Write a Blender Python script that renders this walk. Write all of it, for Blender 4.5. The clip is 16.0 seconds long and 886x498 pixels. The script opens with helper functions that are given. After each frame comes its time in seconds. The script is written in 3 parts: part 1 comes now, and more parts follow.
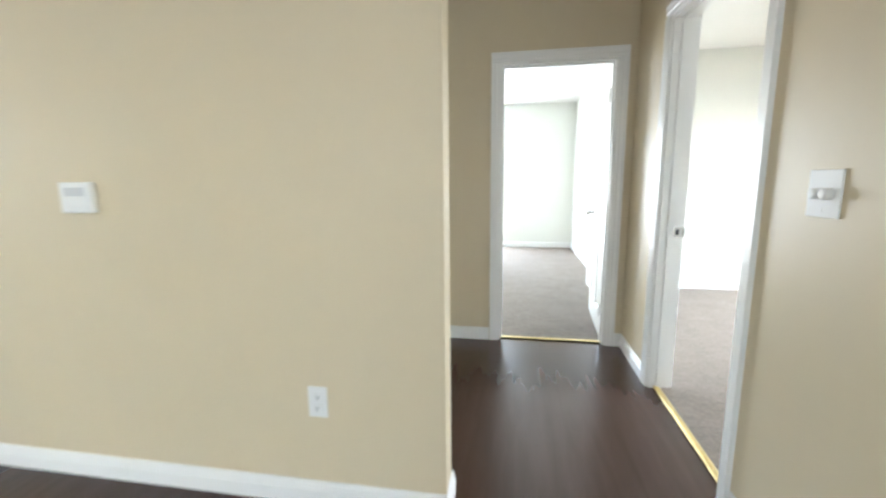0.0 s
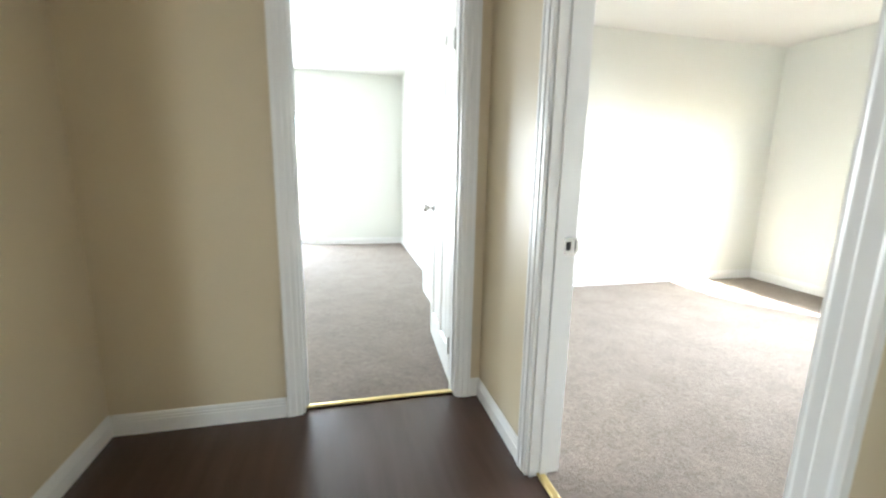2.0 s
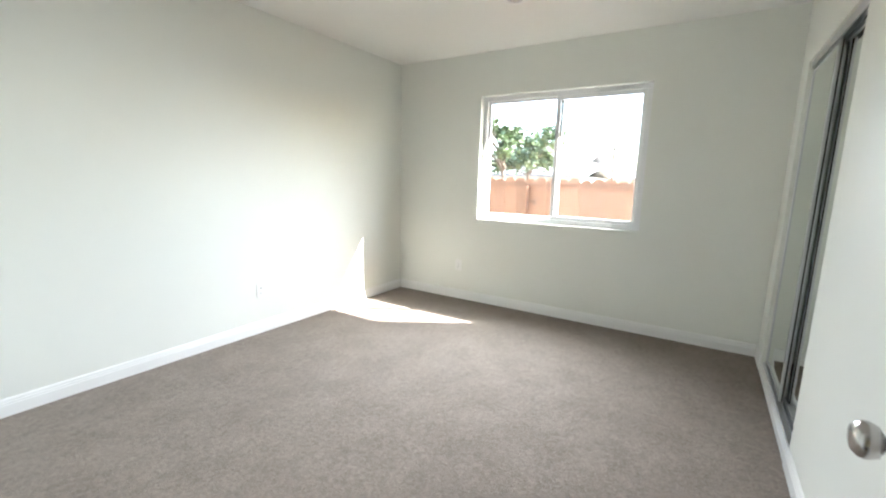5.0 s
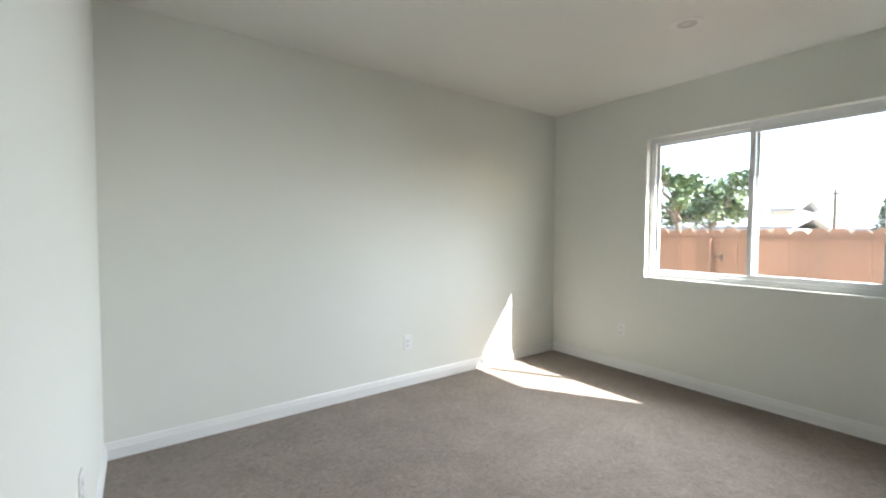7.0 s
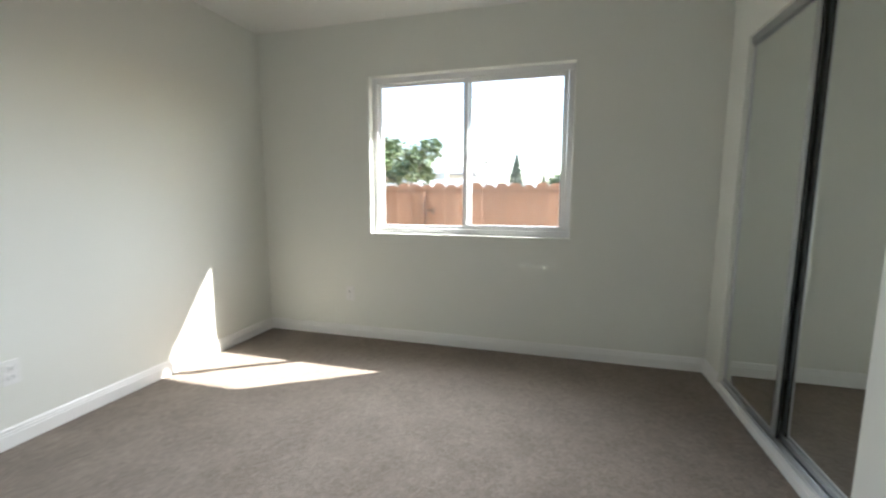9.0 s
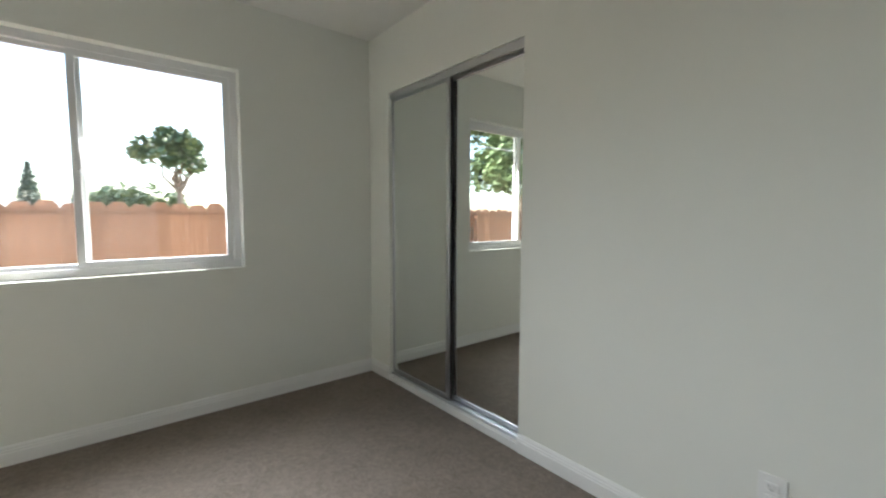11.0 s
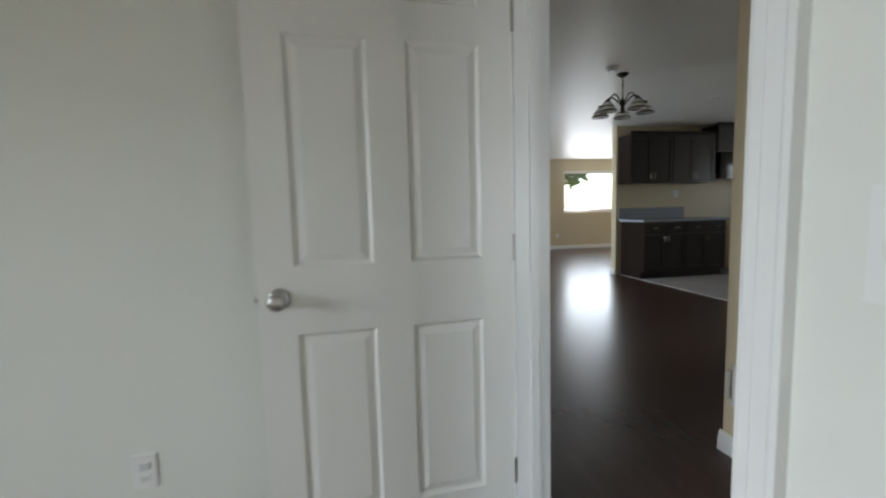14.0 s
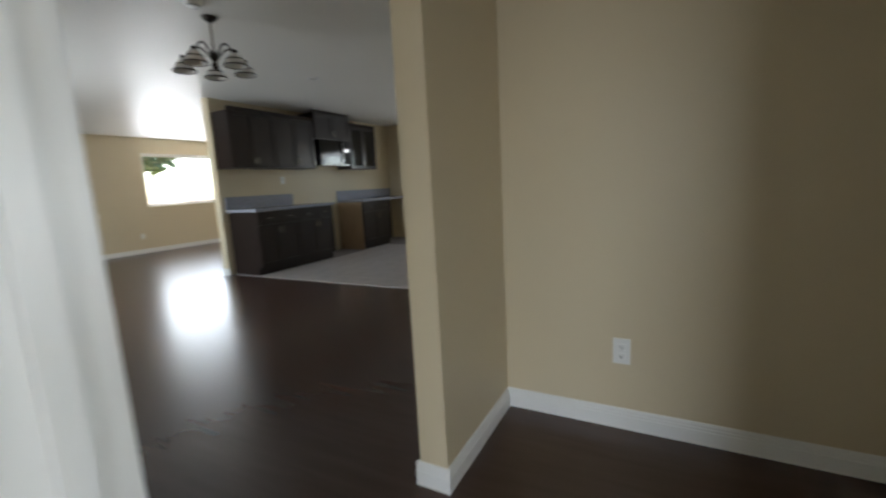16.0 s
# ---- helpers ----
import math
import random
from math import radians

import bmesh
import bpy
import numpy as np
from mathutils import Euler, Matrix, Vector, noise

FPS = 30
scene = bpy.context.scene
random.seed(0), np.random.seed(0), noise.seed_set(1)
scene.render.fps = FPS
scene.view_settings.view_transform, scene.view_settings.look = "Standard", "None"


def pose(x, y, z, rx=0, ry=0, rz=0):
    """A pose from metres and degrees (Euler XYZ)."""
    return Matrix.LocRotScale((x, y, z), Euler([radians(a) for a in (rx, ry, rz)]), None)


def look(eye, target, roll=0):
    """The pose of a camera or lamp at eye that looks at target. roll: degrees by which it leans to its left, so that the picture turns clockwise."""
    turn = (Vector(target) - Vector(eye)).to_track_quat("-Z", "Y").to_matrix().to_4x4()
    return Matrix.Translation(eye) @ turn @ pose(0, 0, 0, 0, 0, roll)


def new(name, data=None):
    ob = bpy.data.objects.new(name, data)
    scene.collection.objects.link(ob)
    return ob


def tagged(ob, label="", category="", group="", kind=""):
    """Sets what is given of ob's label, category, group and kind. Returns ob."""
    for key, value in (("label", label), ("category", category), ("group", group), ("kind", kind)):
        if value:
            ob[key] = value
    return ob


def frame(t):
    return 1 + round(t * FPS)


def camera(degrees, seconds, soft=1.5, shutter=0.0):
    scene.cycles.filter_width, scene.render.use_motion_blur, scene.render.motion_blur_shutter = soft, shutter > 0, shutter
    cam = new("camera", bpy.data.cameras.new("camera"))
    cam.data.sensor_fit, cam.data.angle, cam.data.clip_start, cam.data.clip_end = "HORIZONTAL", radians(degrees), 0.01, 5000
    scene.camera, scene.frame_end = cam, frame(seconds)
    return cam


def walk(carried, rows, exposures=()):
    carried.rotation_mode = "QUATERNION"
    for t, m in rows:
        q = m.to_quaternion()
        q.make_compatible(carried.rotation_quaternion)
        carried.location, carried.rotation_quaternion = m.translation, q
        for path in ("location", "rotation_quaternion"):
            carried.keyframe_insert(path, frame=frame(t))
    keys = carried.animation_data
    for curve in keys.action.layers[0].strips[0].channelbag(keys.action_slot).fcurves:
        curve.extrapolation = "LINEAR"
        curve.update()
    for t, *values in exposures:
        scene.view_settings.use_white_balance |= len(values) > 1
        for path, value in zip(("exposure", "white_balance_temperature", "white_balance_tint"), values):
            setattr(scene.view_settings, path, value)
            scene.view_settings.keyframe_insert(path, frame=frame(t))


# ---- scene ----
cam = camera(93.5, 16.0, 2.1, 0.5)
EXPOSURES = [(0, 4.4, 6050, 10), (1.0, 4.32, 6100, 10), (2.0, 4.4, 6150, 10), (2.5, 4.25, 6150, 10), (3.2, 3.95, 6100, 10), (5.3, 3.3, 6100, 10), (6.0, 3.0, 6100, 10), (7.0, 2.75, 6150, 10),
             (9.0, 2.55, 6200, 10), (10.0, 2.45, 6200, 10), (12.3, 2.55, 6350, 10), (13.0, 2.45, 6250, 10), (14.0, 2.4, 6200, 10), (15.0, 2.3, 6250, 10), (16.0, 2.8, 6300, 10)]
PATH = [
    (0, (-0.775, -3.017, 1.183), (-1.107, -1.072, 0.858), -0.6),
    (0.5, (-0.762, -2.739, 1.169), (-0.847, -0.764, 0.864), -0.3),
    (1, (-0.724, -2.473, 1.167), (-0.638, -0.501, 0.849), 0.6),
    (1.5, (-0.726, -2.166, 1.174), (-0.407, -0.216, 0.863), 1.1),
    (2, (-0.67, -1.898, 1.154), (-0.204, 0.009, 0.772), 1.1),
    (2.5, (-0.559, -1.662, 1.147), (0.19, 0.13, 0.668), -0.2),
    (3, (-0.481, -1.457, 1.15), (0.834, -0.038, 0.643), -0.2),
    (3.2, (-0.451, -1.389, 1.161), (1.02, -0.126, 0.669), -0.3),
    (5.3, (0.126, -1.137, 1.261), (1.801, -0.091, 0.944), 1.1),
    (5.5, (0.143, -1.108, 1.251), (1.799, -0.018, 0.989), 1.1),
    (6, (0.163, -1.075, 1.202), (1.677, 0.225, 1.071), 0.7),
    (6.5, (0.210, -1.086, 1.218), (1.501, 0.439, 1.14), 0.2),
    (7, (0.283, -1.084, 1.234), (1.467, 0.526, 1.155), 0.3),
    (7.5, (0.367, -1.054, 1.246), (1.627, 0.494, 1.112), 1.1),
    (8, (0.474, -0.938, 1.251), (1.987, 0.355, 1.055), 1.5),
    (8.5, (0.613, -0.802, 1.184), (2.38, 0.111, 0.982), 0.4),
    (9, (0.812, -0.663, 1.163), (2.719, -0.12, 0.904), 0.1),
    (9.5, (1.013, -0.548, 1.163), (2.998, -0.48, 0.928), 1.2),
    (10, (1.134, -0.372, 1.174), (3.021, -1.006, 0.98), 0.6),
    (10.2, (1.156, -0.295, 1.177), (2.97, -1.117, 0.992), 0.1),
    (12.3, (0.813, 0.155, 1.152), (1.79, -1.584, 1.009), 0.1),
    (12.5, (0.798, 0.16, 1.151), (1.6, -1.665, 0.992), -0.4),
    (13, (0.769, 0.213, 1.147), (0.872, -1.777, 0.971), 0.9),
    (13.5, (0.712, 0.133, 1.112), (0.5, -1.843, 0.886), -0.7),
    (14, (0.624, -0.136, 1.152), (0.251, -2.092, 0.965), -1.5),
    (14.5, (0.568, -0.397, 1.151), (-0.204, -2.232, 0.963), -0.8),
    (15, (0.531, -0.636, 1.178), (-0.733, -2.173, 0.979), -3.7),
    (15.5, (0.393, -0.81, 1.156), (-1.119, -2.082, 0.846), -3.3),
    (16, (0.216, -0.931, 1.117), (-1.526, -1.866, 0.811), -3.1),
]
walk(cam, [(t, look(eye, target, roll)) for t, eye, target, roll in PATH], EXPOSURES)

# ---- light ----
world = bpy.data.worlds.new("sky")
scene.world = world
world.use_nodes = True
wn = world.node_tree
sky = wn.nodes.new("ShaderNodeTexSky")
sky.sky_type, sky.sun_disc = "NISHITA", False
SUN_FROM = Vector((0.645, -1.01, 0.93)).normalized()
sky.sun_elevation = math.asin(SUN_FROM.z)
sky.sun_rotation = math.atan2(SUN_FROM.x, SUN_FROM.y)
sky.dust_density = 1.5
wn.links.new(sky.outputs[0], wn.nodes["Background"].inputs[0])
wn.nodes["Background"].inputs[1].default_value = 0.15
sun = new("sun", bpy.data.lights.new("sun", "SUN"))
sun.data.energy, sun.data.angle, sun.data.color = 5.0, radians(0.53), (1.0, 0.95, 0.86)
sun.matrix_world = look(SUN_FROM * 50, (0, 0, 0))


BEDROOM_WINDOW_X = 3.97


def window_light(name, place, target, w, h, power, color=(0.9, 0.95, 1.0)):
    """The sky's light in the opening of a window."""
    ob = new(name, bpy.data.lights.new(name, "AREA"))
    ob.data.shape, ob.data.size, ob.data.size_y = "RECTANGLE", w, h
    ob.data.energy, ob.data.color = power, color
    ob.matrix_world = look(place, target)
    return ob


bed_light = window_light("daylight_bedroom", (BEDROOM_WINDOW_X, 0.03, 1.46), (1.2, 0.28, -0.15), 1.36, 1.06, 6.8, (0.92, 0.96, 1.0))
bed_light.data.spread = radians(98)
window_light("daylight_second_bedroom", (-1.86, 4.49, 1.0), (-1.7, 0, 0.8), 1.6, 1.8, 11)
window_light("daylight_living", (-5.66, -10.85, 1.55), (-5.66, 0, 1.2), 1.5, 1.1, 8.5)
window_light("daylight_kitchen", (-7.66, -4.2, 1.55), (0, -4.2, 1.3), 1.1, 0.9, 2.3)
# added fill for the hall partition, from an unseen door in the east wall
window_light("fill_unseen_east_door", (-0.02, -6.6, 1.1), (-6, -5.6, 0.9), 1.8, 1.9, 11.5, (0.80, 0.91, 1.0))

# ---- materials ----


def material(name, color, rough=0.6, metal=0.0, bump=0.0, scale=60.0, vary=0.0, vscale=3.0, spec=0.5, stretch=None, detail=4.0, dark=None, random_tone=0.0):
    """Painted, woven or stone surface: colour that varies at a coarse scale, relief at a fine one."""
    m = bpy.data.materials.new(name)
    m.use_nodes = True
    nt = m.node_tree
    b = nt.nodes["Principled BSDF"]
    b.inputs["Roughness"].default_value, b.inputs["Metallic"].default_value = rough, metal
    b.inputs["Specular IOR Level"].default_value = spec
    b.inputs["Base Color"].default_value = (*color, 1)
    co = nt.nodes.new("ShaderNodeTexCoord")
    src = co.outputs["Object"]
    if stretch:
        mp = nt.nodes.new("ShaderNodeMapping")
        mp.inputs["Scale"].default_value = stretch
        nt.links.new(src, mp.inputs[0])
        src = mp.outputs[0]
    col = None
    if vary or dark:
        n = nt.nodes.new("ShaderNodeTexNoise")
        n.inputs["Scale"].default_value, n.inputs["Detail"].default_value = vscale, detail
        nt.links.new(src, n.inputs[0])
        mix = nt.nodes.new("ShaderNodeMix")
        mix.data_type = "RGBA"
        lo = dark or tuple(c * (1 - vary) for c in color)
        hi = tuple(min(1, c * (1 + vary)) for c in color) if not dark else color
        mix.inputs[6].default_value, mix.inputs[7].default_value = (*lo, 1), (*hi, 1)
        rp = nt.nodes.new("ShaderNodeValToRGB")
        rp.color_ramp.elements[0].position, rp.color_ramp.elements[1].position = 0.3, 0.7
        nt.links.new(n.outputs[0], rp.inputs[0])
        nt.links.new(rp.outputs[0], mix.inputs[0])
        col = mix.outputs[2]
        if random_tone:
            oi = nt.nodes.new("ShaderNodeObjectInfo")
            hs = nt.nodes.new("ShaderNodeHueSaturation")
            mr = nt.nodes.new("ShaderNodeMapRange")
            mr.inputs[3].default_value, mr.inputs[4].default_value = 1 - random_tone, 1 + random_tone
            nt.links.new(oi.outputs["Random"], mr.inputs[0])
            nt.links.new(mr.outputs[0], hs.inputs["Value"])
            nt.links.new(col, hs.inputs["Color"])
            col = hs.outputs[0]
        nt.links.new(col, b.inputs["Base Color"])
    if bump:
        n2 = nt.nodes.new("ShaderNodeTexNoise")
        n2.inputs["Scale"].default_value, n2.inputs["Detail"].default_value = scale, 3
        nt.links.new(src, n2.inputs[0])
        bp = nt.nodes.new("ShaderNodeBump")
        bp.inputs["Strength"].default_value, bp.inputs["Distance"].default_value = bump, 0.004
        nt.links.new(n2.outputs[0], bp.inputs["Height"])
        nt.links.new(bp.outputs[0], b.inputs["Normal"])
    return m


M_CREAM = material("cream_wall_paint", (0.765, 0.772, 0.715), 0.5, bump=0.05, scale=140, vary=0.015, vscale=1.2, spec=0.35)
M_TAN = material("tan_wall_paint", (0.64, 0.55, 0.385), 0.45, bump=0.05, scale=140, vary=0.02, vscale=1.2, spec=0.4)
M_CEIL = material("white_ceiling_paint", (0.80, 0.79, 0.75), 0.42, bump=0.06, scale=90, vary=0.012, vscale=1.0, spec=0.4)
M_TRIM = material("white_trim_paint", (0.82, 0.82, 0.80), 0.32, bump=0.02, scale=50, vary=0.012, vscale=4)
M_DOOR = material("white_door_paint", (0.80, 0.79, 0.75), 0.36, bump=0.05, scale=40, stretch=(6, 6, 0.6), vary=0.012, vscale=2)
M_DARKWOOD = material("espresso_stained_wood", (0.020, 0.011, 0.008), 0.33, bump=0.1, scale=30, stretch=(8, 8, 0.6), dark=(0.009, 0.005, 0.004), vscale=8)
M_PLY = material("pale_plywood", (0.42, 0.30, 0.19), 0.6, bump=0.1, scale=30, stretch=(8, 8, 0.6), vary=0.12, vscale=6)
M_STONE = material("grey_counter_stone", (0.30, 0.31, 0.36), 0.2, vary=0.25, vscale=60)
M_TILE = material("grey_kitchen_tile", (0.42, 0.38, 0.36), 0.35, vary=0.1, vscale=5, bump=0.05)
M_GROUT = material("grey_grout", (0.25, 0.23, 0.22), 0.85, vary=0.1, vscale=20)
M_VINYL = material("white_window_vinyl", (0.80, 0.80, 0.80), 0.35, vary=0.01, vscale=4)
M_PLASTIC = material("white_plastic", (0.80, 0.80, 0.78), 0.28, vary=0.01, vscale=9)
M_SLOT = material("dark_slot", (0.03, 0.03, 0.03), 0.6)
M_NICKEL = material("satin_nickel", (0.55, 0.54, 0.52), 0.24, metal=1.0)
M_ALU = material("brushed_aluminium", (0.62, 0.63, 0.64), 0.32, metal=1.0, bump=0.02, scale=60, stretch=(1, 1, 20))
M_BRASS = material("brass_strip", (0.72, 0.58, 0.28), 0.28, metal=1.0, vary=0.08, vscale=20)
M_BRONZE = material("oiled_bronze", (0.035, 0.025, 0.02), 0.4, metal=0.7, vary=0.2, vscale=30)
M_BLACK = material("black_gloss", (0.01, 0.01, 0.012), 0.08)
M_MATT_BLACK = material("matt_black", (0.012, 0.012, 0.012), 0.7)
M_CEDAR = material("red_cedar_boards", (0.36, 0.195, 0.125), 0.75, bump=0.4, scale=25, stretch=(10, 10, 0.7), dark=(0.25, 0.12, 0.07), vscale=5, random_tone=0.16)
M_CEDAR_DARK = material("weathered_cedar_timber", (0.21, 0.105, 0.062), 0.8, bump=0.4, scale=25, stretch=(10, 10, 0.7), vary=0.2, vscale=5)
M_STUCCO = material("pale_stucco", (0.62, 0.58, 0.50), 0.9, bump=0.3, scale=60, vary=0.06, vscale=1)
M_ROOF = material("grey_shingle_roof", (0.30, 0.30, 0.31), 0.9, bump=0.5, scale=18, vary=0.2, vscale=9)
M_GROUND = material("dry_soil", (0.28, 0.22, 0.16), 0.95, bump=0.6, scale=12, vary=0.25, vscale=1.5)
M_BARK = material("grey_bark", (0.16, 0.12, 0.09), 0.95, bump=0.8, scale=14, stretch=(4, 4, 1), vary=0.3, vscale=4)
M_LEAF = material("broad_leaves", (0.12, 0.165, 0.07), 0.6, vary=0.45, vscale=1.3)
M_NEEDLE = material("conifer_needles", (0.065, 0.10, 0.065), 0.65, vary=0.4, vscale=1.1)
M_HINGE = material("steel_hinge", (0.5, 0.49, 0.46), 0.35, metal=1.0)


def carpet_material():
    m = bpy.data.materials.new("beige_carpet")
    m.use_nodes = True
    nt = m.node_tree
    b = nt.nodes["Principled BSDF"]
    b.inputs["Roughness"].default_value, b.inputs["Specular IOR Level"].default_value = 0.95, 0.1
    b.inputs["Sheen Weight"].default_value = 0.15
    co = nt.nodes.new("ShaderNodeTexCoord")
    fine, mid, big = (nt.nodes.new("ShaderNodeTexNoise") for _ in range(3))
    for n, s, d in ((fine, 210, 2), (mid, 38, 6), (big, 4.5, 6)):
        n.inputs["Scale"].default_value, n.inputs["Detail"].default_value = s, d
        nt.links.new(co.outputs["Object"], n.inputs[0])
    mid.inputs["Distortion"].default_value = 1.2

    def blend(fac, a, c):
        mix = nt.nodes.new("ShaderNodeMix")
        mix.data_type = "RGBA"
        ramp = nt.nodes.new("ShaderNodeMapRange")
        ramp.inputs[1].default_value, ramp.inputs[2].default_value = 0.33, 0.67
        nt.links.new(fac, ramp.inputs[0])
        nt.links.new(ramp.outputs[0], mix.inputs[0])
        for k, v in ((6, a), (7, c)):
            if isinstance(v, tuple):
                mix.inputs[k].default_value = (*v, 1)
            else:
                nt.links.new(v, mix.inputs[k])
        return mix.outputs[2]

    light = blend(mid.outputs[0], (0.201, 0.163, 0.131), (0.270, 0.224, 0.185))
    dark = blend(mid.outputs[0], (0.163, 0.130, 0.103), (0.236, 0.193, 0.157))
    nt.links.new(blend(big.outputs[0], dark, light), b.inputs["Base Color"])
    add = nt.nodes.new("ShaderNodeMath")
    add.operation = "ADD"
    half = nt.nodes.new("ShaderNodeMath")
    half.operation, half.inputs[1].default_value = "MULTIPLY", 1.3
    nt.links.new(mid.outputs[0], half.inputs[0])
    nt.links.new(fine.outputs[0], add.inputs[0])
    nt.links.new(half.outputs[0], add.inputs[1])
    bp = nt.nodes.new("ShaderNodeBump")
    bp.inputs["Strength"].default_value, bp.inputs["Distance"].default_value = 0.55, 0.007
    nt.links.new(add.outputs[0], bp.inputs["Height"])
    nt.links.new(bp.outputs[0], b.inputs["Normal"])
    return m


M_CARPET = carpet_material()


def plank_material():
    """Dark laminate: narrow boards along y with faint joints and grain."""
    m = bpy.data.materials.new("dark_laminate")
    m.use_nodes = True
    nt = m.node_tree
    b = nt.nodes["Principled BSDF"]
    b.inputs["Roughness"].default_value = 0.27
    co = nt.nodes.new("ShaderNodeTexCoord")
    mp = nt.nodes.new("ShaderNodeMapping")
    mp.inputs["Scale"].default_value = (9, 1.0, 1)
    nt.links.new(co.outputs["Object"], mp.inputs[0])
    n = nt.nodes.new("ShaderNodeTexNoise")
    n.inputs["Scale"].default_value, n.inputs["Detail"].default_value, n.inputs["Distortion"].default_value = 2, 3, 0.4
    nt.links.new(mp.outputs[0], n.inputs[0])
    ramp = nt.nodes.new("ShaderNodeValToRGB")
    ramp.color_ramp.elements[0].position, ramp.color_ramp.elements[1].position = 0.3, 0.75
    ramp.color_ramp.elements[0].color = (0.050, 0.028, 0.021, 1)
    ramp.color_ramp.elements[1].color = (0.064, 0.036, 0.027, 1)
    nt.links.new(n.outputs[0], ramp.inputs[0])
    oi = nt.nodes.new("ShaderNodeObjectInfo")
    hs = nt.nodes.new("ShaderNodeHueSaturation")
    mr = nt.nodes.new("ShaderNodeMapRange")
    mr.inputs[3].default_value, mr.inputs[4].default_value = 0.85, 1.15
    nt.links.new(oi.outputs["Random"], mr.inputs[0])
    nt.links.new(mr.outputs[0], hs.inputs["Value"])
    nt.links.new(ramp.outputs[0], hs.inputs["Color"])
    nt.links.new(hs.outputs[0], b.inputs["Base Color"])
    bp = nt.nodes.new("ShaderNodeBump")
    bp.inputs["Strength"].default_value, bp.inputs["Distance"].default_value = 0.004, 0.002
    nt.links.new(n.outputs[0], bp.inputs["Height"])
    nt.links.new(bp.outputs[0], b.inputs["Normal"])
    return m


M_PLANK = plank_material()


def plain_shader(name, node, color, rough):
    m = bpy.data.materials.new(name)
    m.use_nodes = True
    nt = m.node_tree
    s = nt.nodes.new(node)
    s.inputs["Color"].default_value = (*color, 1)
    s.inputs["Roughness"].default_value = rough
    nt.links.new(s.outputs[0], nt.nodes["Material Output"].inputs[0])
    return m


M_MIRROR = plain_shader("mirror_glass", "ShaderNodeBsdfGlossy", (0.84, 0.87, 0.85), 0.0)


def pane_material():
    m = bpy.data.materials.new("window_glass")
    m.use_nodes = True
    nt = m.node_tree
    t, g, mix = nt.nodes.new("ShaderNodeBsdfTransparent"), nt.nodes.new("ShaderNodeBsdfGlossy"), nt.nodes.new("ShaderNodeMixShader")
    g.inputs["Roughness"].default_value = 0.0
    t.inputs["Color"].default_value = (0.95, 0.97, 0.96, 1)
    mix.inputs[0].default_value = 0.06
    nt.links.new(t.outputs[0], mix.inputs[1])
    nt.links.new(g.outputs[0], mix.inputs[2])
    nt.links.new(mix.outputs[0], nt.nodes["Material Output"].inputs[0])
    return m


M_GLASS = pane_material()
M_SHADE = material("frosted_shade_glass", (0.72, 0.70, 0.66), 0.25, vary=0.05, vscale=12)

# ---- building blocks ----


def box(bm, x0, x1, y0, y1, z0, z1, bevel=0.0):
    """Adds a box; bevelled along all its edges when bevel is given."""
    vs = [bm.verts.new((x, y, z)) for x in (x0, x1) for y in (y0, y1) for z in (z0, z1)]
    fs = [bm.faces.new([vs[i] for i in q]) for q in ((0, 1, 3, 2), (4, 6, 7, 5), (0, 4, 5, 1), (2, 3, 7, 6), (0, 2, 6, 4), (1, 5, 7, 3))]
    if bevel:
        es = {e for f in fs for e in f.edges}
        bmesh.ops.bevel(bm, geom=list(es), offset=bevel, segments=2, affect="EDGES", profile=0.6)
    return bm


def boxes(*rows, bevel=0.0):
    bm = bmesh.new()
    for r in rows:
        box(bm, *r, bevel=bevel)
    return bm


def cyl(bm, p0, p1, r0, r1=None, n=20):
    """Adds a cylinder or cone between two places."""
    p0, p1 = Vector(p0), Vector(p1)
    d = p1 - p0
    m = Matrix.Translation((p0 + p1) / 2) @ d.to_track_quat("Z", "Y").to_matrix().to_4x4()
    bmesh.ops.create_cone(bm, cap_ends=True, segments=n, radius1=r0, radius2=r0 if r1 is None else r1, depth=d.length, matrix=m)
    return bm


def lathe(bm, profile, n=28, m=Matrix.Identity(4)):
    """Adds the surface of a profile of (radius, height) turned round z."""
    rings = []
    for r, z in profile:
        rings.append([bm.verts.new(m @ Vector((r * math.cos(2 * math.pi * k / n), r * math.sin(2 * math.pi * k / n), z))) for k in range(n)])
    for a, b in zip(rings, rings[1:]):
        for k in range(n):
            bm.faces.new((a[k], a[(k + 1) % n], b[(k + 1) % n], b[k]))
    return bm


def extrude(bm, profile, start, end, out, up):
    """Adds a moulding: profile of (out, up) carried from start to end."""
    start, end, out, up = Vector(start), Vector(end), Vector(out), Vector(up)
    a = [bm.verts.new(start + out * u + up * v) for u, v in profile]
    b = [bm.verts.new(end + out * u + up * v) for u, v in profile]
    n = len(profile)
    for k in range(n):
        bm.faces.new((a[k], a[(k + 1) % n], b[(k + 1) % n], b[k]))
    bm.faces.new(a)
    bm.faces.new(b[::-1])
    return bm


def mesh_of(name, bm, mat, smooth=False):
    bmesh.ops.recalc_face_normals(bm, faces=bm.faces)
    me = bpy.data.meshes.new(name)
    bm.to_mesh(me)
    bm.free()
    me.materials.append(mat)
    if smooth:
        for p in me.polygons:
            p.use_smooth = True
        me.set_sharp_from_angle(angle=radians(40))
    return me


def part(name, bm, mat, parent=None, label="", smooth=False):
    ob = new(name, mesh_of(name, bm, mat, smooth))
    ob.parent = parent
    if label:
        ob["label"] = label
    return ob


